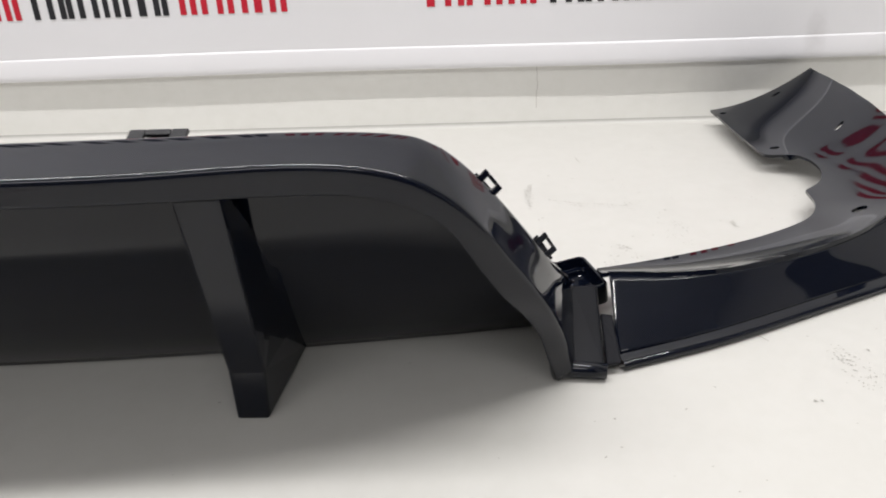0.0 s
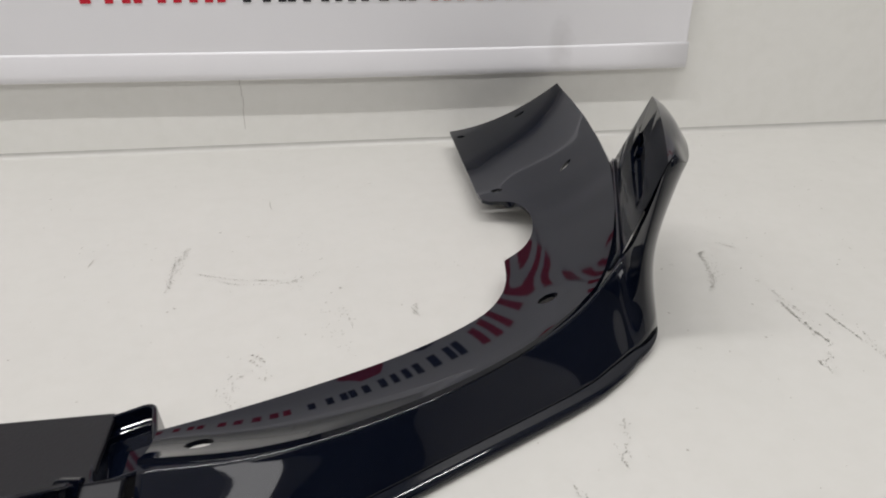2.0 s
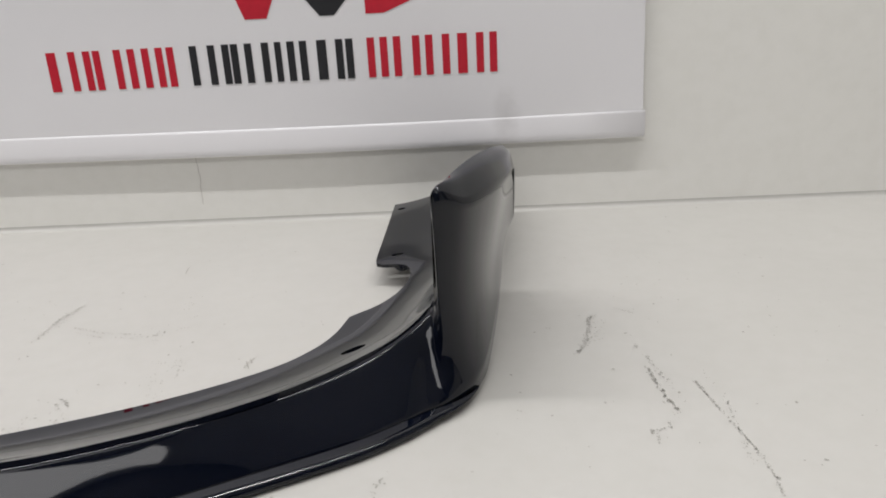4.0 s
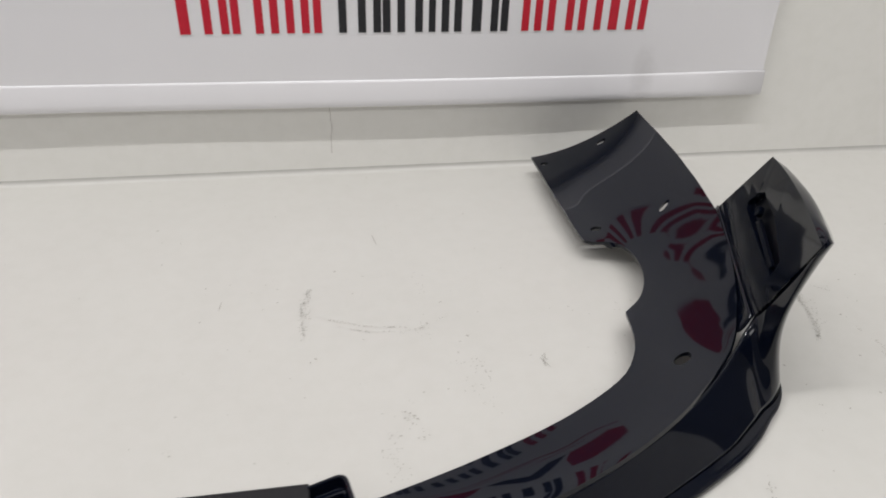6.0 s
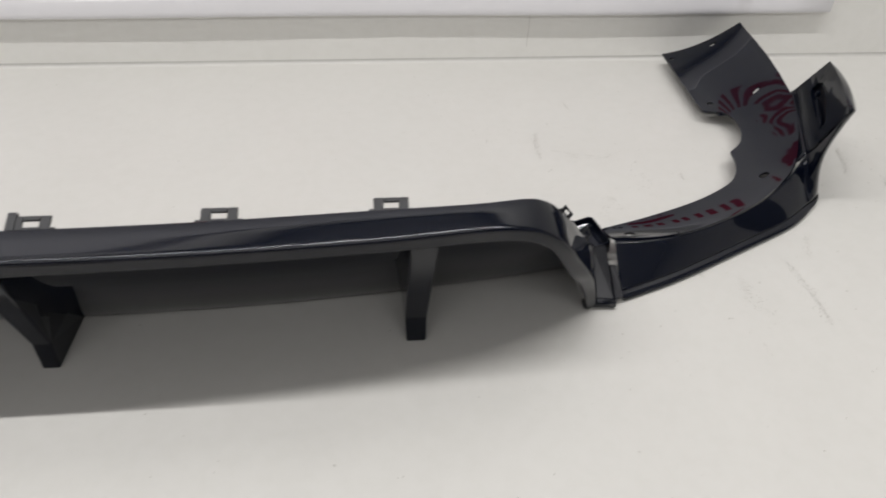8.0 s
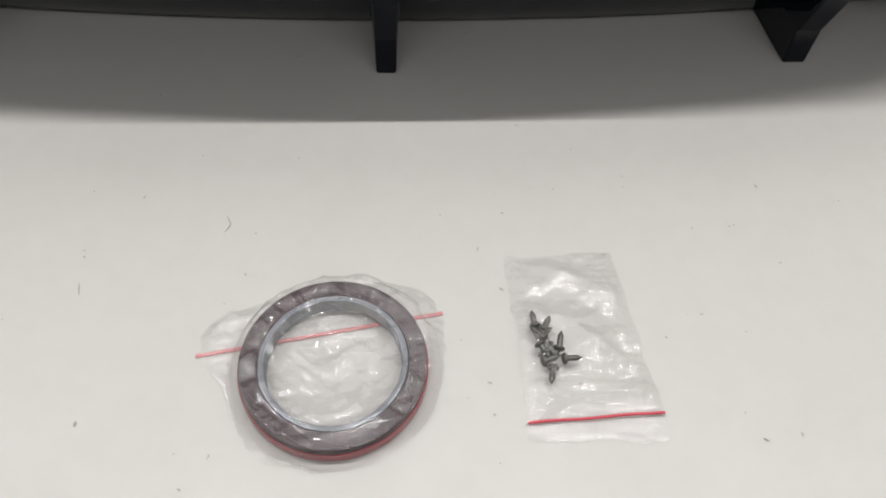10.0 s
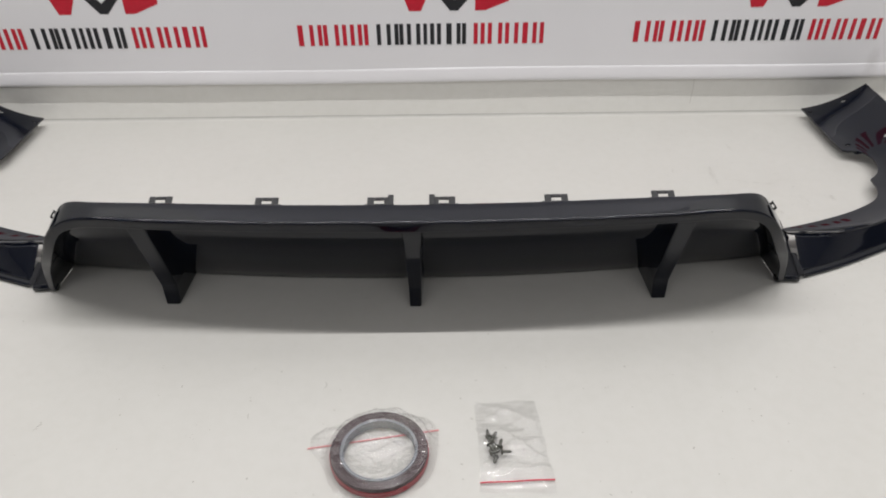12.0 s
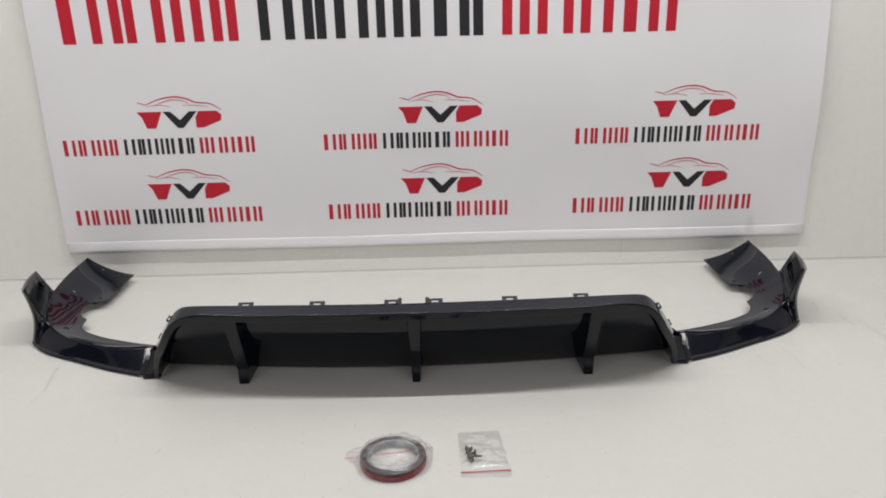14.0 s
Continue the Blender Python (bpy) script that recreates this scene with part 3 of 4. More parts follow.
    deep = [bm.verts.new(on_wing(u, v, -0.007)) for u, v in kite]
    for k in range(8):
        j = (k + 1) % 8
        bm.faces.new((lip[k], lip[j], deep[j], deep[k]))
    bm.faces.new(deep)
    bm.faces.new((rim[18], rim[12], bm.verts.new(Vector(crest[88])), bm.verts.new(Vector(crest[80]))))
    wing = part("winglet", bm, GLOSS, side, mirror=s < 0)
    ridge = crest[56:81].copy()
    edge = np.array([on_wing(k / 24, 1.0, 0) for k in range(25)])
    part("winglet_cap", sheet([ridge, (ridge + edge) / 2 + np.array([0.001, 0, 0.003]), edge], 7), GLOSS, side, smooth=True, mirror=s < 0)
    seat = spline(OUTER_B, 22)
    base = np.array(quad[0]) * (1 - np.linspace(0, 1, 22)[:, None]) + np.array(quad[3]) * np.linspace(0, 1, 22)[:, None]
    part("winglet_seat", sheet([seat + np.array([0.0008, 0, -0.001]), (seat + base) / 2 + np.array([0, 0, -0.004]), base], 6), GLOSS, side, smooth=True, thick=0.002, mirror=s < 0)

    bm = bmesh.new()
    prism(bm, [on_wing(u, v, -0.0069) for u, v in kite], inward * 0.0008)
    part("slot", bm, DARK, wing, "dark slot in the inner face", mirror=s < 0)
    bm = bmesh.new()
    prism(bm, [on_wing(u, v, -0.0042) for u, v in ((0.20, 0.36), (0.60, 0.42), (0.60, 0.47), (0.20, 0.41))], inward * 0.003)
    part("rib", bm, GLOSS, wing, mirror=s < 0)
    bm = bmesh.new()
    boss = on_wing(0.66, 0.5, -0.004)
    tube(bm, [boss, boss + inward * 0.004], 0.004, 12)
    part("boss", bm, GLOSS, wing, mirror=s < 0)
    return side


for s in (1, -1):
    splitter(s)

# ---- the banner ----
BANNER_Y = 0.622


def drape(x, z):
    """How far the fabric stands off its plane."""
    edge = max(0.0, (abs(x - 0.05) - 0.85) / 0.15)
    calm = min(1.0, max(0.0, (z - 0.09) * 4))
    return min(0.0012, -0.001 + calm * (0.0035 * math.sin(z * 9 + x * 1.3) * math.sin(x * 2.1 + 0.6) + 0.008 * edge * edge * math.sin(z * 7.5 + x) + 0.0012 * math.sin(x * 13 + z * 5) * math.sin(z * 6 + 1)))


banner = thing("wall_banner", "white fabric banner with red and black print hanging on the wall", "banner", at=(0.05, BANNER_Y, 0.071))
bm = bmesh.new()
NX, NZ = 60, 60
grid = []
for i in range(NX + 1):
    col = []
    for k in range(NZ + 1):
        z = 0.09 + (2.0 - 0.09) * k / NZ
        u = i / NX
        x = (-0.955 + 0.028 * min(1, max(0, z - 0.4))) * (1 - u) + (1.058 - 0.02 * min(1, z)) * u
        col.append(bm.verts.new((x, BANNER_Y + drape(x, z) - 0.001 * min(1, (z - 0.09) * 12), z)))
    grid.append(col)
for i in range(NX):
    for k in range(NZ):
        bm.faces.new((grid[i][k], grid[i + 1][k], grid[i + 1][k + 1], grid[i][k + 1]))
part("fabric", bm, FABRIC, banner, smooth=True)
bm = bmesh.new()
outline = [(0.0016, 0.0825), (0.0008, 0.0808), (-0.001, 0.0802), (-0.0026, 0.0812), (-0.0034, 0.0835), (-0.0035, 0.088), (-0.0033, 0.0925), (-0.0029, 0.0975), (-0.0024, 0.1025), (-0.0019, 0.1065), (-0.0015, 0.1090), (-0.0008, 0.1093), (0.0012, 0.1093)]
loops = [[bm.verts.new((-0.955 + 2.013 * i / 24, BANNER_Y + 0.0003 * math.sin(i * 0.9) + p, 0.0012 * math.sin(i * 0.55) + q)) for p, q in outline] for i in range(25)]
for a, b in zip(loops[:-1], loops[1:]):
    for k in range(12):
        bm.faces.new((a[k], a[(k + 1) % 12], b[(k + 1) % 12], b[k]))
bm.faces.new(loops[0][::-1])
bm.faces.new(loops[-1])
part("hem_rod", bm, FABRIC, banner, "white padded hem over a rod", smooth=True)
bm = bmesh.new()
tube(bm, [(-0.96 + 2.023 * k / 20, BANNER_Y - 0.013, 2.0) for k in range(21)], 0.014, 16)
part("top_rod", bm, FABRIC, banner, smooth=True)


def printed(bm, corners):
    """A flat printed patch on the fabric; corners are x, z."""
    bm.faces.new([bm.verts.new((x, BANNER_Y - 0.0014 + drape(x, z), z)) for x, z in corners])


# where each upright stands along a line of print: start, end, number of strokes
WORDS = (((45, 102, 1), (117, 175, 2), (182, 255, 2), (272, 328, 2), (345, 393, 2)),
         ((434, 500, 2), (518, 560, 2), (577, 640, 2), (655, 672, 0), (687, 738, 2), (752, 800, 1), (812, 857, 2)),
         ((893, 945, 2), (960, 1028, 2), (1042, 1104, 2), (1108, 1165, 1), (1172, 1225, 2)))


def print_line(x0, x1, z0, z1):
    for n, word in enumerate(WORDS):
        for a, b, strokes in word:
            a, b = (x0 + (x1 - x0) * (v - 45) / 1180 for v in (a, b))
            w = (x1 - x0) * 19 / 1180
            spots = {0: [(a, b)], 1: [((a + b - w * 1.3) / 2, (a + b + w * 1.3) / 2)], 2: [(a, a + w), (b - w, b)]}[strokes]
            for p, q in spots:
                bm = bmesh.new()
                printed(bm, [(p, z0), (q, z0), (q, z1), (p, z1)])
                part("print_bar", bm, BLACK_INK if n == 1 else RED_INK, banner, "black printed bar" if n == 1 else "red printed bar")


def stroke(bm, points, width):
    pts = [p for p in spline([(x, 0, z) for x, z in points], 26)]
    for i, (a, b) in enumerate(zip(pts[:-1], pts[1:])):
        wa, wb = (width * (0.35 + 0.65 * math.sin(math.pi * (k + 0.5) / 26)) for k in (i, i + 1))
        d = Vector((b - a)).normalized()
        n = Vector((-d.z, 0, d.x))
        printed(bm, [(a[0] - n.x * wa, a[2] - n.z * wa), (b[0] - n.x * wb, b[2] - n.z * wb), (b[0] + n.x * wb, b[2] + n.z * wb), (a[0] + n.x * wa, a[2] + n.z * wa)])


def emblem(x, z, k):
    """A flat emblem: two red blocks, a dark chevron and a swept outline above."""
    blocks = (((0, 0.042), (0.064, 0.042), (0.045, 0.0), (0.022, 0.0), (0.012, 0.028)), ((0.158, 0.042), (0.204, 0.042), (0.216, 0.032), (0.214, 0.018), (0.168, 0.0), (0.149, 0.0), (0.149, 0.026)),
              ((0.067, 0.042), (0.086, 0.042), (0.109, 0.020), (0.134, 0.042), (0.154, 0.042), (0.116, 0.0), (0.101, 0.0)))
    for n, block in enumerate(blocks):
        bm = bmesh.new()
        printed(bm, [(x + a * k, z + b * k) for a, b in block])
        part("print_block", bm, BLACK_INK if n == 2 else RED_INK, banner, "black printed block" if n == 2 else "red printed block")
    bm = bmesh.new()
    stroke(bm, [(x + 0.026 * k, z + 0.060 * k), (x + 0.06 * k, z + 0.073 * k), (x + 0.10 * k, z + 0.079 * k), (x + 0.13 * k, z + 0.074 * k), (x + 0.155 * k, z + 0.064 * k),
                (x + 0.19 * k, z + 0.060 * k), (x + 0.217 * k, z + 0.044 * k)], 0.0017 * k)
    stroke(bm, [(x + 0.004 * k, z + 0.066 * k), (x + 0.022 * k, z + 0.061 * k), (x + 0.03 * k, z + 0.057 * k)], 0.001 * k)
    stroke(bm, [(x + 0.05 * k, z + 0.060 * k), (x + 0.09 * k, z + 0.071 * k), (x + 0.12 * k, z + 0.069 * k), (x + 0.137 * k, z + 0.060 * k)], 0.0009 * k)
    stroke(bm, [(x + 0.03 * k, z + 0.056 * k), (x + 0.06 * k, z + 0.059 * k), (x + 0.09 * k, z + 0.053 * k)], 0.0007 * k)
    stroke(bm, [(x + 0.118 * k, z + 0.057 * k), (x + 0.15 * k, z + 0.057 * k), (x + 0.185 * k, z + 0.052 * k)], 0.0007 * k)
    part("print_outline", bm, RED_INK, banner, "thin red printed outline")


for x0, x1 in ((-0.922, -0.420), (-0.246, 0.241), (0.411, 0.899)):
    for z in (0.158, 0.346):
        print_line(x0, x1, z, z + 0.041)
        emblem(x0 + (0.209 if x0 < -0.5 else 0.203), z + (0.067 if x0 < -0.5 else 0.065), 1.0)
print_line(-0.888, 0.660, 0.625, 0.753)

# ---- the tape roll in its bag ----
ROLL = Vector((-0.033, -0.2545, 0))


def ring(bm, r0, r1, z0, z1, n=72):
    loops = [[bm.verts.new((ROLL.x + r * math.cos(2 * math.pi * k / n), ROLL.y + r * math.sin(2 * math.pi * k / n), z)) for k in range(n)]
             for r, z in ((r0, z0), (r1, z0), (r1, z1), (r0, z1))]
    for a in range(4):
        p, q = loops[a], loops[(a + 1) % 4]
        for k in range(n):
            bm.faces.new((p[k], p[(k + 1) % n], q[(k + 1) % n], q[k]))


tape = thing("tape_roll", "brown foam tape roll with red liner in a clear bag", "tape roll", at=(ROLL.x, ROLL.y, 0))
bm = bmesh.new()
ring(bm, 0.0420, 0.0525, 0.0016, 0.0135)
part("tape", bm, TAPE_SIDE, tape, "brown wound tape", bevel=0.0006)
bm = bmesh.new()
ring(bm, 0.0526, 0.0535, 0.0016, 0.0085)
part("liner", bm, LINER, tape, "glossy red liner film")
bm = bmesh.new()
ring(bm, 0.0385, 0.0419, 0.0018, 0.0138)
part("core", bm, CORE, tape, "pale grey plastic core", bevel=0.0005)


def folds(x, y, seed, stretch):
    """Height of a creased film: flat facets that meet in straight creases, and a few sharp ridges."""
    bend = 0.5 * noise.noise(Vector((x * 30, y * 30, seed)))
    total = 0.0
    for n, (wave, high) in enumerate(((0.034, 0.42), (0.027, 0.34), (0.021, 0.28), (0.016, 0.22), (0.012, 0.17), (0.0085, 0.13), (0.006, 0.085))):
        turn = seed * 1.3 + n * 2.1
        u = (x * stretch * math.cos(turn) + y * math.sin(turn)) / wave + bend + 0.37 * n
        total += high * abs(2 * (u % 1.0) - 1)
    ridge = 1 - abs(noise.noise(Vector((x * 26 * stretch + 5, y * 30 + x * 9, seed + 4))))
    return total - 0.4 + 0.55 * ridge ** 9


def crumpled(place, n, base, dome, seed, rough=0.003, stretch=1.0, rise=7):
    """A bag's skin: a patch given by place(u, v) with folds, lying down at its rim."""
    bm = bmesh.new()
    g = []
    for i in range(n + 1):
        row = []
        for k in range(n + 1):
            u, v = i / n, k / n
            x, y = place(u, v)
            f = folds(x, y, seed, stretch) * rough
            edge = min(u, v, 1 - u, 1 - v)
            row.append(bm.verts.new((x + f * 0.5, y + f * 0.4, max(0.0007, base + dome(Vector((x, y, 0))) + f * min(1, edge * rise + 0.1)))))
        g.append(row)
    for i in range(n):
        for k in range(n):
            bm.faces.new((g[i][k], g[i + 1][k], g[i + 1][k + 1], g[i][k + 1]))
    return bm


def four_sided(corners, wave):
    a, b, c, d = (Vector((*p, 0)) for p in corners)

    def place(u, v):
        p = (a * (1 - u) + b * u) * (1 - v) + (d * (1 - u) + c * u) * v
        edge = max(0.0, 1 - 8 * min(u, v, 1 - u, 1 - v))
        return p.x + wave * edge * noise.noise(Vector((p.x * 40, p.y * 40, 1.0))), p.y + wave * edge * noise.noise(Vector((p.x * 40, p.y * 40, 7.0)))
    return place


def round_the_ring(u, v):
    """The bag hugs the ring, with loose ends of film on two sides."""
    x, y = 2 * u - 1, 2 * v - 1
    q = math.atan2(y, x)
    reach = 0.0572 + 0.025 * max(0.0, math.cos(q - 2.84)) ** 12 + 0.0150 * max(0.0, math.cos(q - 0.70)) ** 9 + 0.0075 * max(0.0, math.cos(q - 4.0)) ** 6 + 0.004 * max(0.0, math.cos(q + 0.35)) ** 8
    r = max(abs(x), abs(y)) * (reach + 0.0022 * noise.noise(Vector((9 * math.cos(q), 9 * math.sin(q), 5))) + 0.002 * noise.noise(Vector((3 * math.cos(q), 3 * math.sin(q), 2))))
    return ROLL.x + r * math.cos(q), ROLL.y + r * math.sin(q)


def over_ring(p):
    r = (p.xy - ROLL.xy).length
    if r < 0.040:
        return 0.0135 - 0.009 * min(1, (0.040 - r) / 0.02)
    if r < 0.0535:
        return 0.0145
    return 0.0145 * max(0.0, 1 - (r - 0.0535) / 0.006) ** 0.7


part("bag", crumpled(round_the_ring, 130, 0.001, over_ring, 3.1, 0.0042, rise=16), FILM, tape, "crumpled clear plastic bag", smooth=True)
bm = bmesh.new()
tube(bm, [(-0.113 + 0.018 * i, -0.243 + 0.003 * i, 0.0009) for i in range(9)], 0.0012, 6, squash=0.3)
part("zip_strip", bm, FADED_ZIP, tape, "faded red zip strip")

# ---- the bag of screws ----
pouch = thing("zip_bag", "small clear plastic zip bag with a red seal lying flat", "plastic bag", at=(0.112, -0.24, 0))
part("bag", crumpled(four_sided(((0.073, -0.303), (0.152, -0.305), (0.143, -0.177), (0.073, -0.180)), 0.004), 80, 0.0012,
                     lambda p: 0.005 * max(0, 1 - ((p.x - 0.095) ** 2 + (p.y + 0.25) ** 2) / 0.0016), 8.4, 0.0034, 0.45), FILM, pouch, "crumpled clear film", smooth=True)
bm = bmesh.new()
tube(bm, [(0.074 + 0.0098 * k, -0.2915 + 0.0004 * k + 0.0003 * math.sin(k * 1.4), 0.0026) for k in range(9)], 0.0009, 6)
part("zip_strip", bm, ZIP, pouch, "red zip strip")


def screw():
    """A small pan-head screw lying along x, with thread rings."""
    bm = bmesh.new()
    tube(bm, [(k * 0.00062, 0, 0) for k in range(18)], [(0.0020 if k % 2 else 0.0015) * (1 if k < 12 else (18 - k) / 6.2) for k in range(18)], 8)
    tube(bm, [(-0.0020, 0, 0), (-0.0017, 0, 0), (-0.0008, 0, 0), (0, 0, 0)], [0.0014, 0.0029, 0.0036, 0.0035], 10)
    return bm


first = whole("screw", screw(), STEEL, "small dark zinc screw inside the clear bag", "screw", smooth=True, group="screws in the bag")
rnd = random.Random(5)
spots = [(0.086, -0.231, 95), (0.0905, -0.2345, 60), (0.089, -0.241, 130), (0.0935, -0.2455, 215), (0.090, -0.250, 80), (0.100, -0.2555, 5), (0.0925, -0.260, 255), (0.088, -0.256, 20),
         (0.0865, -0.246, 300), (0.0955, -0.2500, 140), (0.0870, -0.2385, 30), (0.0975, -0.2480, 75)]
for n, (x, y, turn) in enumerate(spots):
    m = pose(x, y, 0.0042 + 0.0016 * (n % 3), 0, rnd.uniform(-8, 8), turn)
    if n:
        copy_thing(first, m)
    else:
        first.matrix_basis = m

# ---- a hairline in the wall's paint ----
bm = bmesh.new()
for z in range(2, 7):
    x = 0.5585 + 0.0008 * math.sin(z * 1.9)
    bm.faces.new([bm.verts.new((x + u, WALL_Y - 0.0004, z * 0.012 + v)) for u, v in ((-0.0004, 0), (0.0004, 0), (0.0006, 0.0118), (-0.0002, 0.0118))])
whole("wall_hairline", bm, HAIRLINE, "faint grey hairline crack in the white wall paint", "crack", "stuff")

# ---- scuffs on the floor ----
rnd = random.Random(11)


def speck(bm, x, y, r, long=1.0, turn=0.0):
    """A small uneven fleck lying on the floor."""
    c, q = math.cos(turn), math.sin(turn)
    ring_of = []
    for k in range(5):
        a = 2 * math.pi * k / 5
        d = r * rnd.uniform(0.5, 1.1)
        u, v = d * long * math.cos(a), d * math.sin(a)
        ring_of.append(bm.verts.new((x + u * c - v * q, y + u * q + v * c, 0.0004)))
    bm.faces.new(ring_of)


def trail(bm, points, spread, gap, size):
    """Flecks strewn along a line, as a scrape leaves them."""
    pts = spline([(x, y, 0) for x, y in points], 60)
    run = sum(np.linalg.norm(b - a) for a, b in zip(pts[:-1], pts[1:]))
    for _ in range(max(3, int(run / gap))):
        p = pts[rnd.randrange(60)]
        speck(bm, p[0] + rnd.gauss(0, spread), p[1] + rnd.gauss(0, spread), size * rnd.uniform(0.35, 1.0), rnd.uniform(1, 2.2), rnd.uniform(0, 3.1))


def hair(bm, points, width):
    """A fine dark line, thinning to its ends."""
    pts = spline([(x, y, 0.0004) for x, y in points], 14)
    for k, (a, b) in enumerate(zip(pts[:-1], pts[1:])):
        d = Vector(b - a).normalized()
        wa, wb = (width * (0.35 + 0.65 * math.sin(math.pi * j / 13)) for j in (k, k + 1))
        n = Vector((-d.y, d.x, 0))
        bm.faces.new([bm.verts.new(Vector(p) + n * w) for p, w in ((a, -wa), (b, -wb), (b, wb), (a, wa))])


bm = bmesh.new()
for pts in (((0.590, 0.482), (0.591, 0.472), (0.593, 0.462)), ((0.459, 0.385), (0.458, 0.372)), ((-0.107, -0.140), (-0.104, -0.147), (-0.107, -0.153)),
            ((-0.19, -0.19), (-0.188, -0.199)), ((-0.513, -0.168), (-0.508, -0.178)), ((0.654, 0.094), (0.659, 0.085)), ((0.700, 0.282), (0.705, 0.270))):
    hair(bm, pts, 0.0004)
# scrapes: a line, the spread of its flecks, the gap between them and their size
trail(bm, ((0.527, 0.392), (0.526, 0.372), (0.529, 0.352)), 0.0022, 0.0009, 0.0006)
trail(bm, ((0.548, 0.342), (0.575, 0.33), (0.602, 0.327)), 0.0006, 0.0016, 0.0005)
trail(bm, ((0.602, 0.327), (0.622, 0.332), (0.641, 0.344)), 0.0016, 0.0022, 0.0006)
trail(bm, ((0.583, 0.222), (0.582, 0.205), (0.582, 0.183)), 0.0025, 0.0015, 0.0006)
trail(bm, ((0.575, 0.205), (0.59, 0.18)), 0.004, 0.0016, 0.0006)
trail(bm, ((0.703, 0.287), (0.702, 0.268)), 0.0014, 0.0016, 0.0008)
trail(bm, ((0.642, 0.272), (0.655, 0.235)), 0.004, 0.0014, 0.0006)
trail(bm, ((0.951, 0.335), (0.946, 0.305), (0.932, 0.283)), 0.003, 0.0012, 0.0006)
trail(bm, ((0.969, 0.285), (0.977, 0.24), (0.98, 0.208)), 0.0012, 0.0016, 0.0006)
trail(bm, ((1.003, 0.245), (1.004, 0.205), (0.996, 0.15)), 0.001, 0.002, 0.0006)
trail(bm, ((0.912, 0.322), (0.915, 0.312)), 0.0015, 0.002, 0.0006)
trail(bm, ((0.696, 0.083), (0.702, 0.042), (0.709, 0.022)), 0.005, 0.0007, 0.0007)
trail(bm, ((0.763, 0.1), (0.767, 0.076), (0.768, 0.044), (0.764, 0.01)), 0.0026, 0.0007, 0.0007)
trail(bm, ((0.794, 0.13), (0.795, 0.111)), 0.0006, 0.0008, 0.0005)
trail(bm, ((0.844, 0.04), (0.844, 0.02)), 0.0006, 0.0008, 0.0006)
trail(bm, ((0.947, 0.333), (0.939, 0.299), (0.927, 0.273)), 0.0012, 0.0006, 0.0007)
trail(bm, ((0.969, 0.347), (0.98, 0.337)), 0.0004, 0.0008, 0.0006)
trail(bm, ((0.969, 0.254), (0.971, 0.219), (0.974, 0.201)), 0.0008, 0.0005, 0.0007)
trail(bm, ((0.994, 0.232), (0.997, 0.205), (1.003, 0.15), (0.999, 0.114)), 0.0006, 0.0007, 0.0006)
trail(bm, ((0.953, 0.183), (0.954, 0.17)), 0.0012, 0.0008, 0.0007)
trail(bm, ((0.807, 0.146), (0.798, 0.12)), 0.0012, 0.0012, 0.0006)
trail(bm, ((0.977, 0.204), (0.956, 0.176)), 0.0022, 0.0016, 0.0006)
trail(bm, ((0.531, 0.396), (0.524, 0.364), (0.525, 0.326)), 0.0012, 0.0009, 0.0007)
trail(bm, ((0.545, 0.349), (0.575, 0.337), (0.604, 0.332)), 0.0005, 0.001, 0.0006)
trail(bm, ((0.617, 0.338), (0.621, 0.316)), 0.003, 0.001, 0.0006)
trail(bm, ((0.65, 0.29), (0.658, 0.262)), 0.003, 0.0012, 0.0007)
trail(bm, ((0.592, 0.24), (0.6, 0.215)), 0.004, 0.0009, 0.0008)
trail(bm, ((0.618, 0.41), (0.626, 0.378)), 0.002, 0.0025, 0.0006)
trail(bm, ((-0.745, 0.107), (-0.738, 0.06), (-0.725, 0.013)), 0.0016, 0.0008, 0.0008)
trail(bm, ((-0.725, -0.005), (-0.727, -0.035)), 0.0012, 0.0009, 0.0008)
trail(bm, ((-0.424, -0.2), (-0.428, -0.212)), 0.0006, 0.0006, 0.0008)
trail(bm, ((0.682, -0.012), (0.684, -0.03)), 0.002, 0.0015, 0.0006)
trail(bm, ((0.755, 0.065), (0.775, 0.05)), 0.006, 0.0012, 0.0006)
trail(bm, ((0.335, 0.222), (0.344, 0.219)), 0.0012, 0.001, 0.0006)
trail(bm, ((0.44, 0.225), (0.444, 0.218)), 0.0014, 0.001, 0.0006)
trail(bm, ((0.632, 0.288), (0.64, 0.283)), 0.001, 0.0015, 0.0006)
trail(bm, ((-0.245, -0.2), (-0.243, -0.235)), 0.002, 0.003, 0.0005)
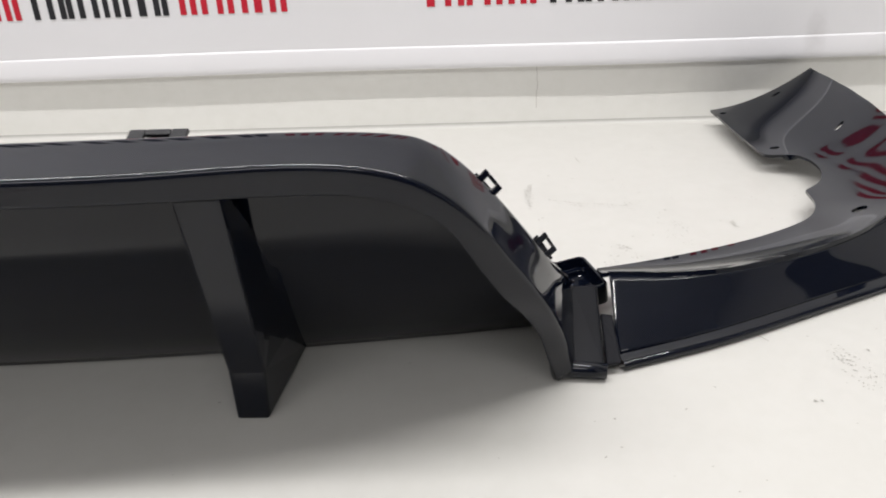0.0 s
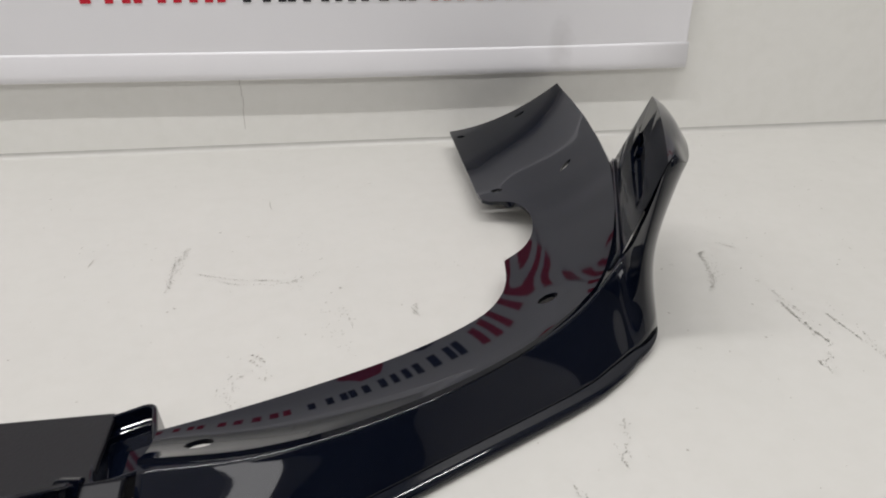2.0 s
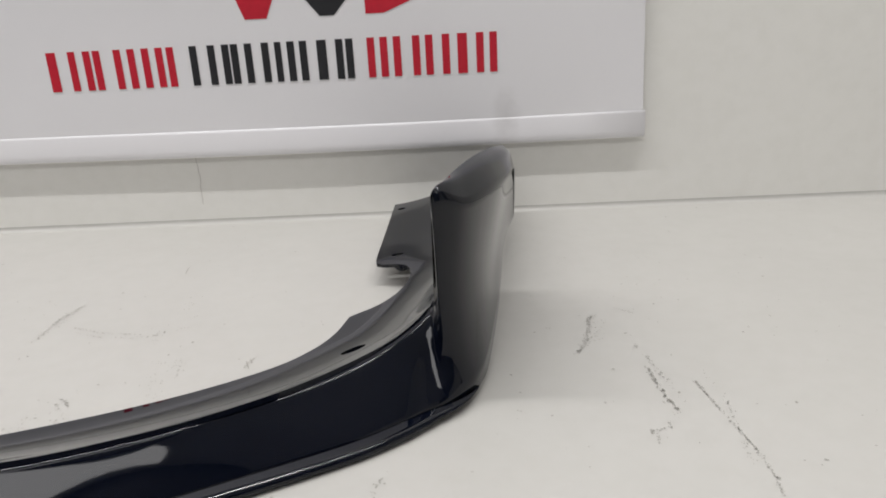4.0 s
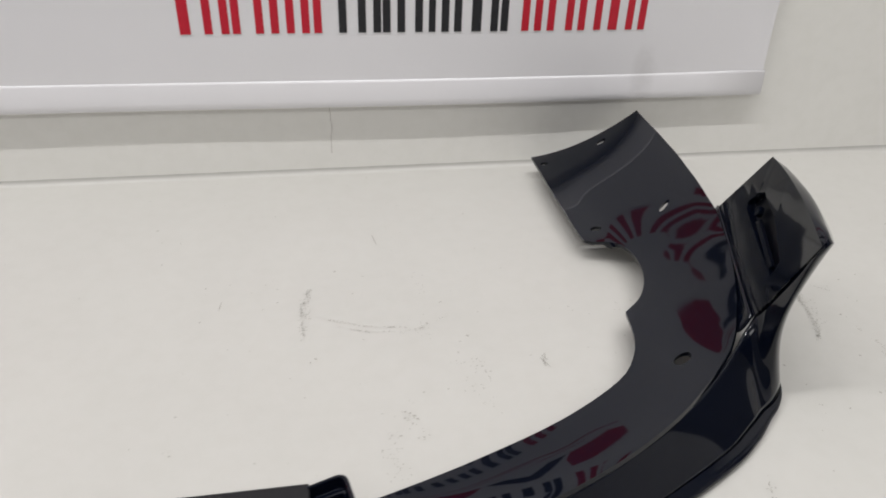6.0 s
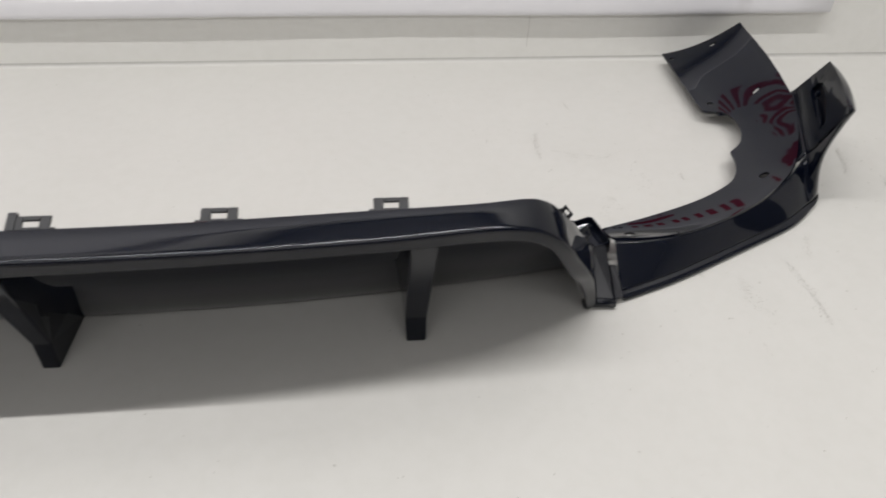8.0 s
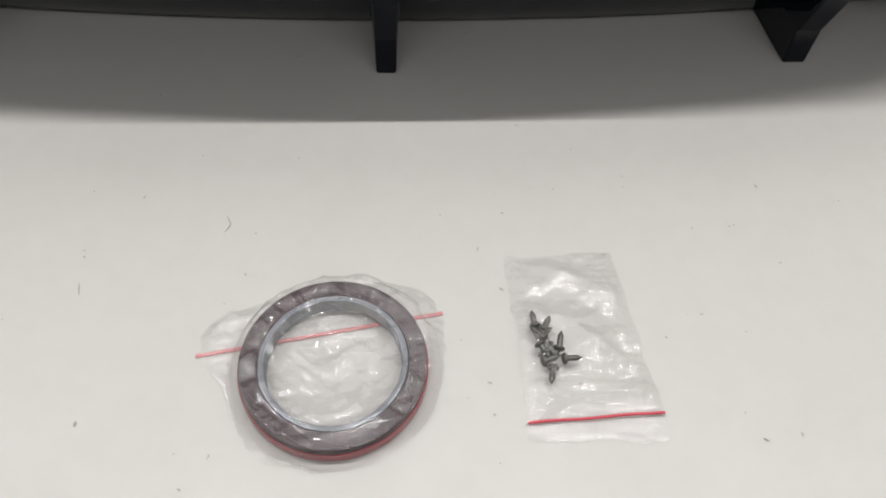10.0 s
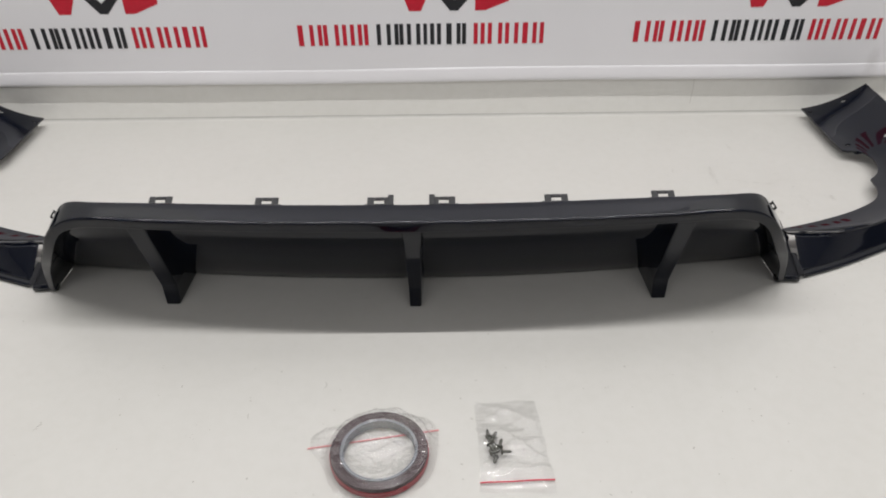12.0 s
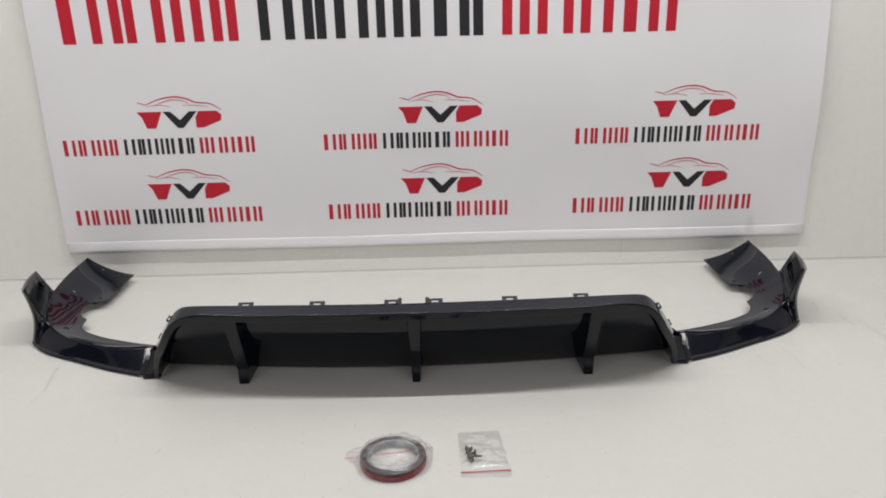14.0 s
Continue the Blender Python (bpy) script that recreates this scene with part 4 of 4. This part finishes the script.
# single flecks beside the splitter's foot
for x, y, r in ((1.055, 0.306, 0.0012), (0.806, 0.146, 0.0012), (0.717, 0.073, 0.0016), (0.832, 0.119, 0.0011), (0.807, 0.054, 0.0014), (0.802, 0.027, 0.0012), (0.759, 0.019, 0.0014), (0.756, 0.031, 0.0012),
                (1.063, 0.529, 0.0014), (1.104, 0.4, 0.0014), (0.985, 0.395, 0.001), (0.997, 0.393, 0.001), (1, 0.352, 0.0012), (1.021, 0.358, 0.001), (1.048, 0.298, 0.0014), (0.989, 0.268, 0.001),
                (0.967, 0.303, 0.0014), (0.903, 0.31, 0.0012), (0.881, 0.249, 0.0012), (0.885, 0.227, 0.001), (0.901, 0.2, 0.0012), (0.934, 0.212, 0.0012), (0.947, 0.252, 0.0012), (1.043, 0.205, 0.0014),
                (1.117, 0.61, 0.0012)):
    speck(bm, x, y, r * 0.75, 1.5, rnd.uniform(0, 3))
# single flecks behind the corner
for x, y, r in ((0.552, 0.42, 0.0016), (0.53, 0.298, 0.0012), (0.644, 0.309, 0.001), (0.586, 0.016, 0.0012), (0.544, 0.008, 0.0012), (0.665, 0.022, 0.0012), (0.68, -0.138, 0.0012), (0.531, -0.061, 0.001),
                (0.686, 0.514, 0.001), (0.534, 0.302, 0.0014), (0.651, 0.315, 0.0015), (0.64, 0.296, 0.0012), (0.608, 0.256, 0.0012), (0.504, 0.378, 0.001), (0.661, 0.022, 0.0018), (0.519, -0.127, 0.0012),
                (0.639, -0.221, 0.0014)):
    speck(bm, x, y, r * 0.75, 1.5, rnd.uniform(0, 3))
# single flecks before the diffuser
for x, y, r in ((0.049, 0.346, 0.001), (0.114, -0.121, 0.0012), (0.166, -0.24, 0.0011), (0.388, 0.512, 0.0014), (0.402, 0.449, 0.001), (-0.348, -0.166, 0.0014), (-0.227, -0.284, 0.0016), (-0.441, -0.32, 0.0014),
                (0.231, -0.157, 0.0012), (0.4, -0.204, 0.0014), (0.39, -0.06, 0.0012)):
    speck(bm, x, y, r * 0.75, 1.5, rnd.uniform(0, 3))
for n in range(460):
    speck(bm, rnd.uniform(-1.3, 1.5), rnd.uniform(-0.9, 0.62), rnd.uniform(0.0003, 0.0008), rnd.uniform(1, 2.5), rnd.uniform(0, 3.1))
for n in range(70):
    speck(bm, rnd.uniform(-0.35, 0.45), rnd.uniform(-0.42, -0.08), rnd.uniform(0.0005, 0.0010), rnd.uniform(1, 2.5), rnd.uniform(0, 3.1))
for n in range(260):
    speck(bm, rnd.uniform(0.42, 1.2), rnd.uniform(-0.08, 0.55), rnd.uniform(0.0002, 0.0006), rnd.uniform(1, 2.5), rnd.uniform(0, 3.1))
whole("floor_scuffs", bm, SCUFF, "fine grey scratches and specks on the white floor", "scuffs", "stuff")
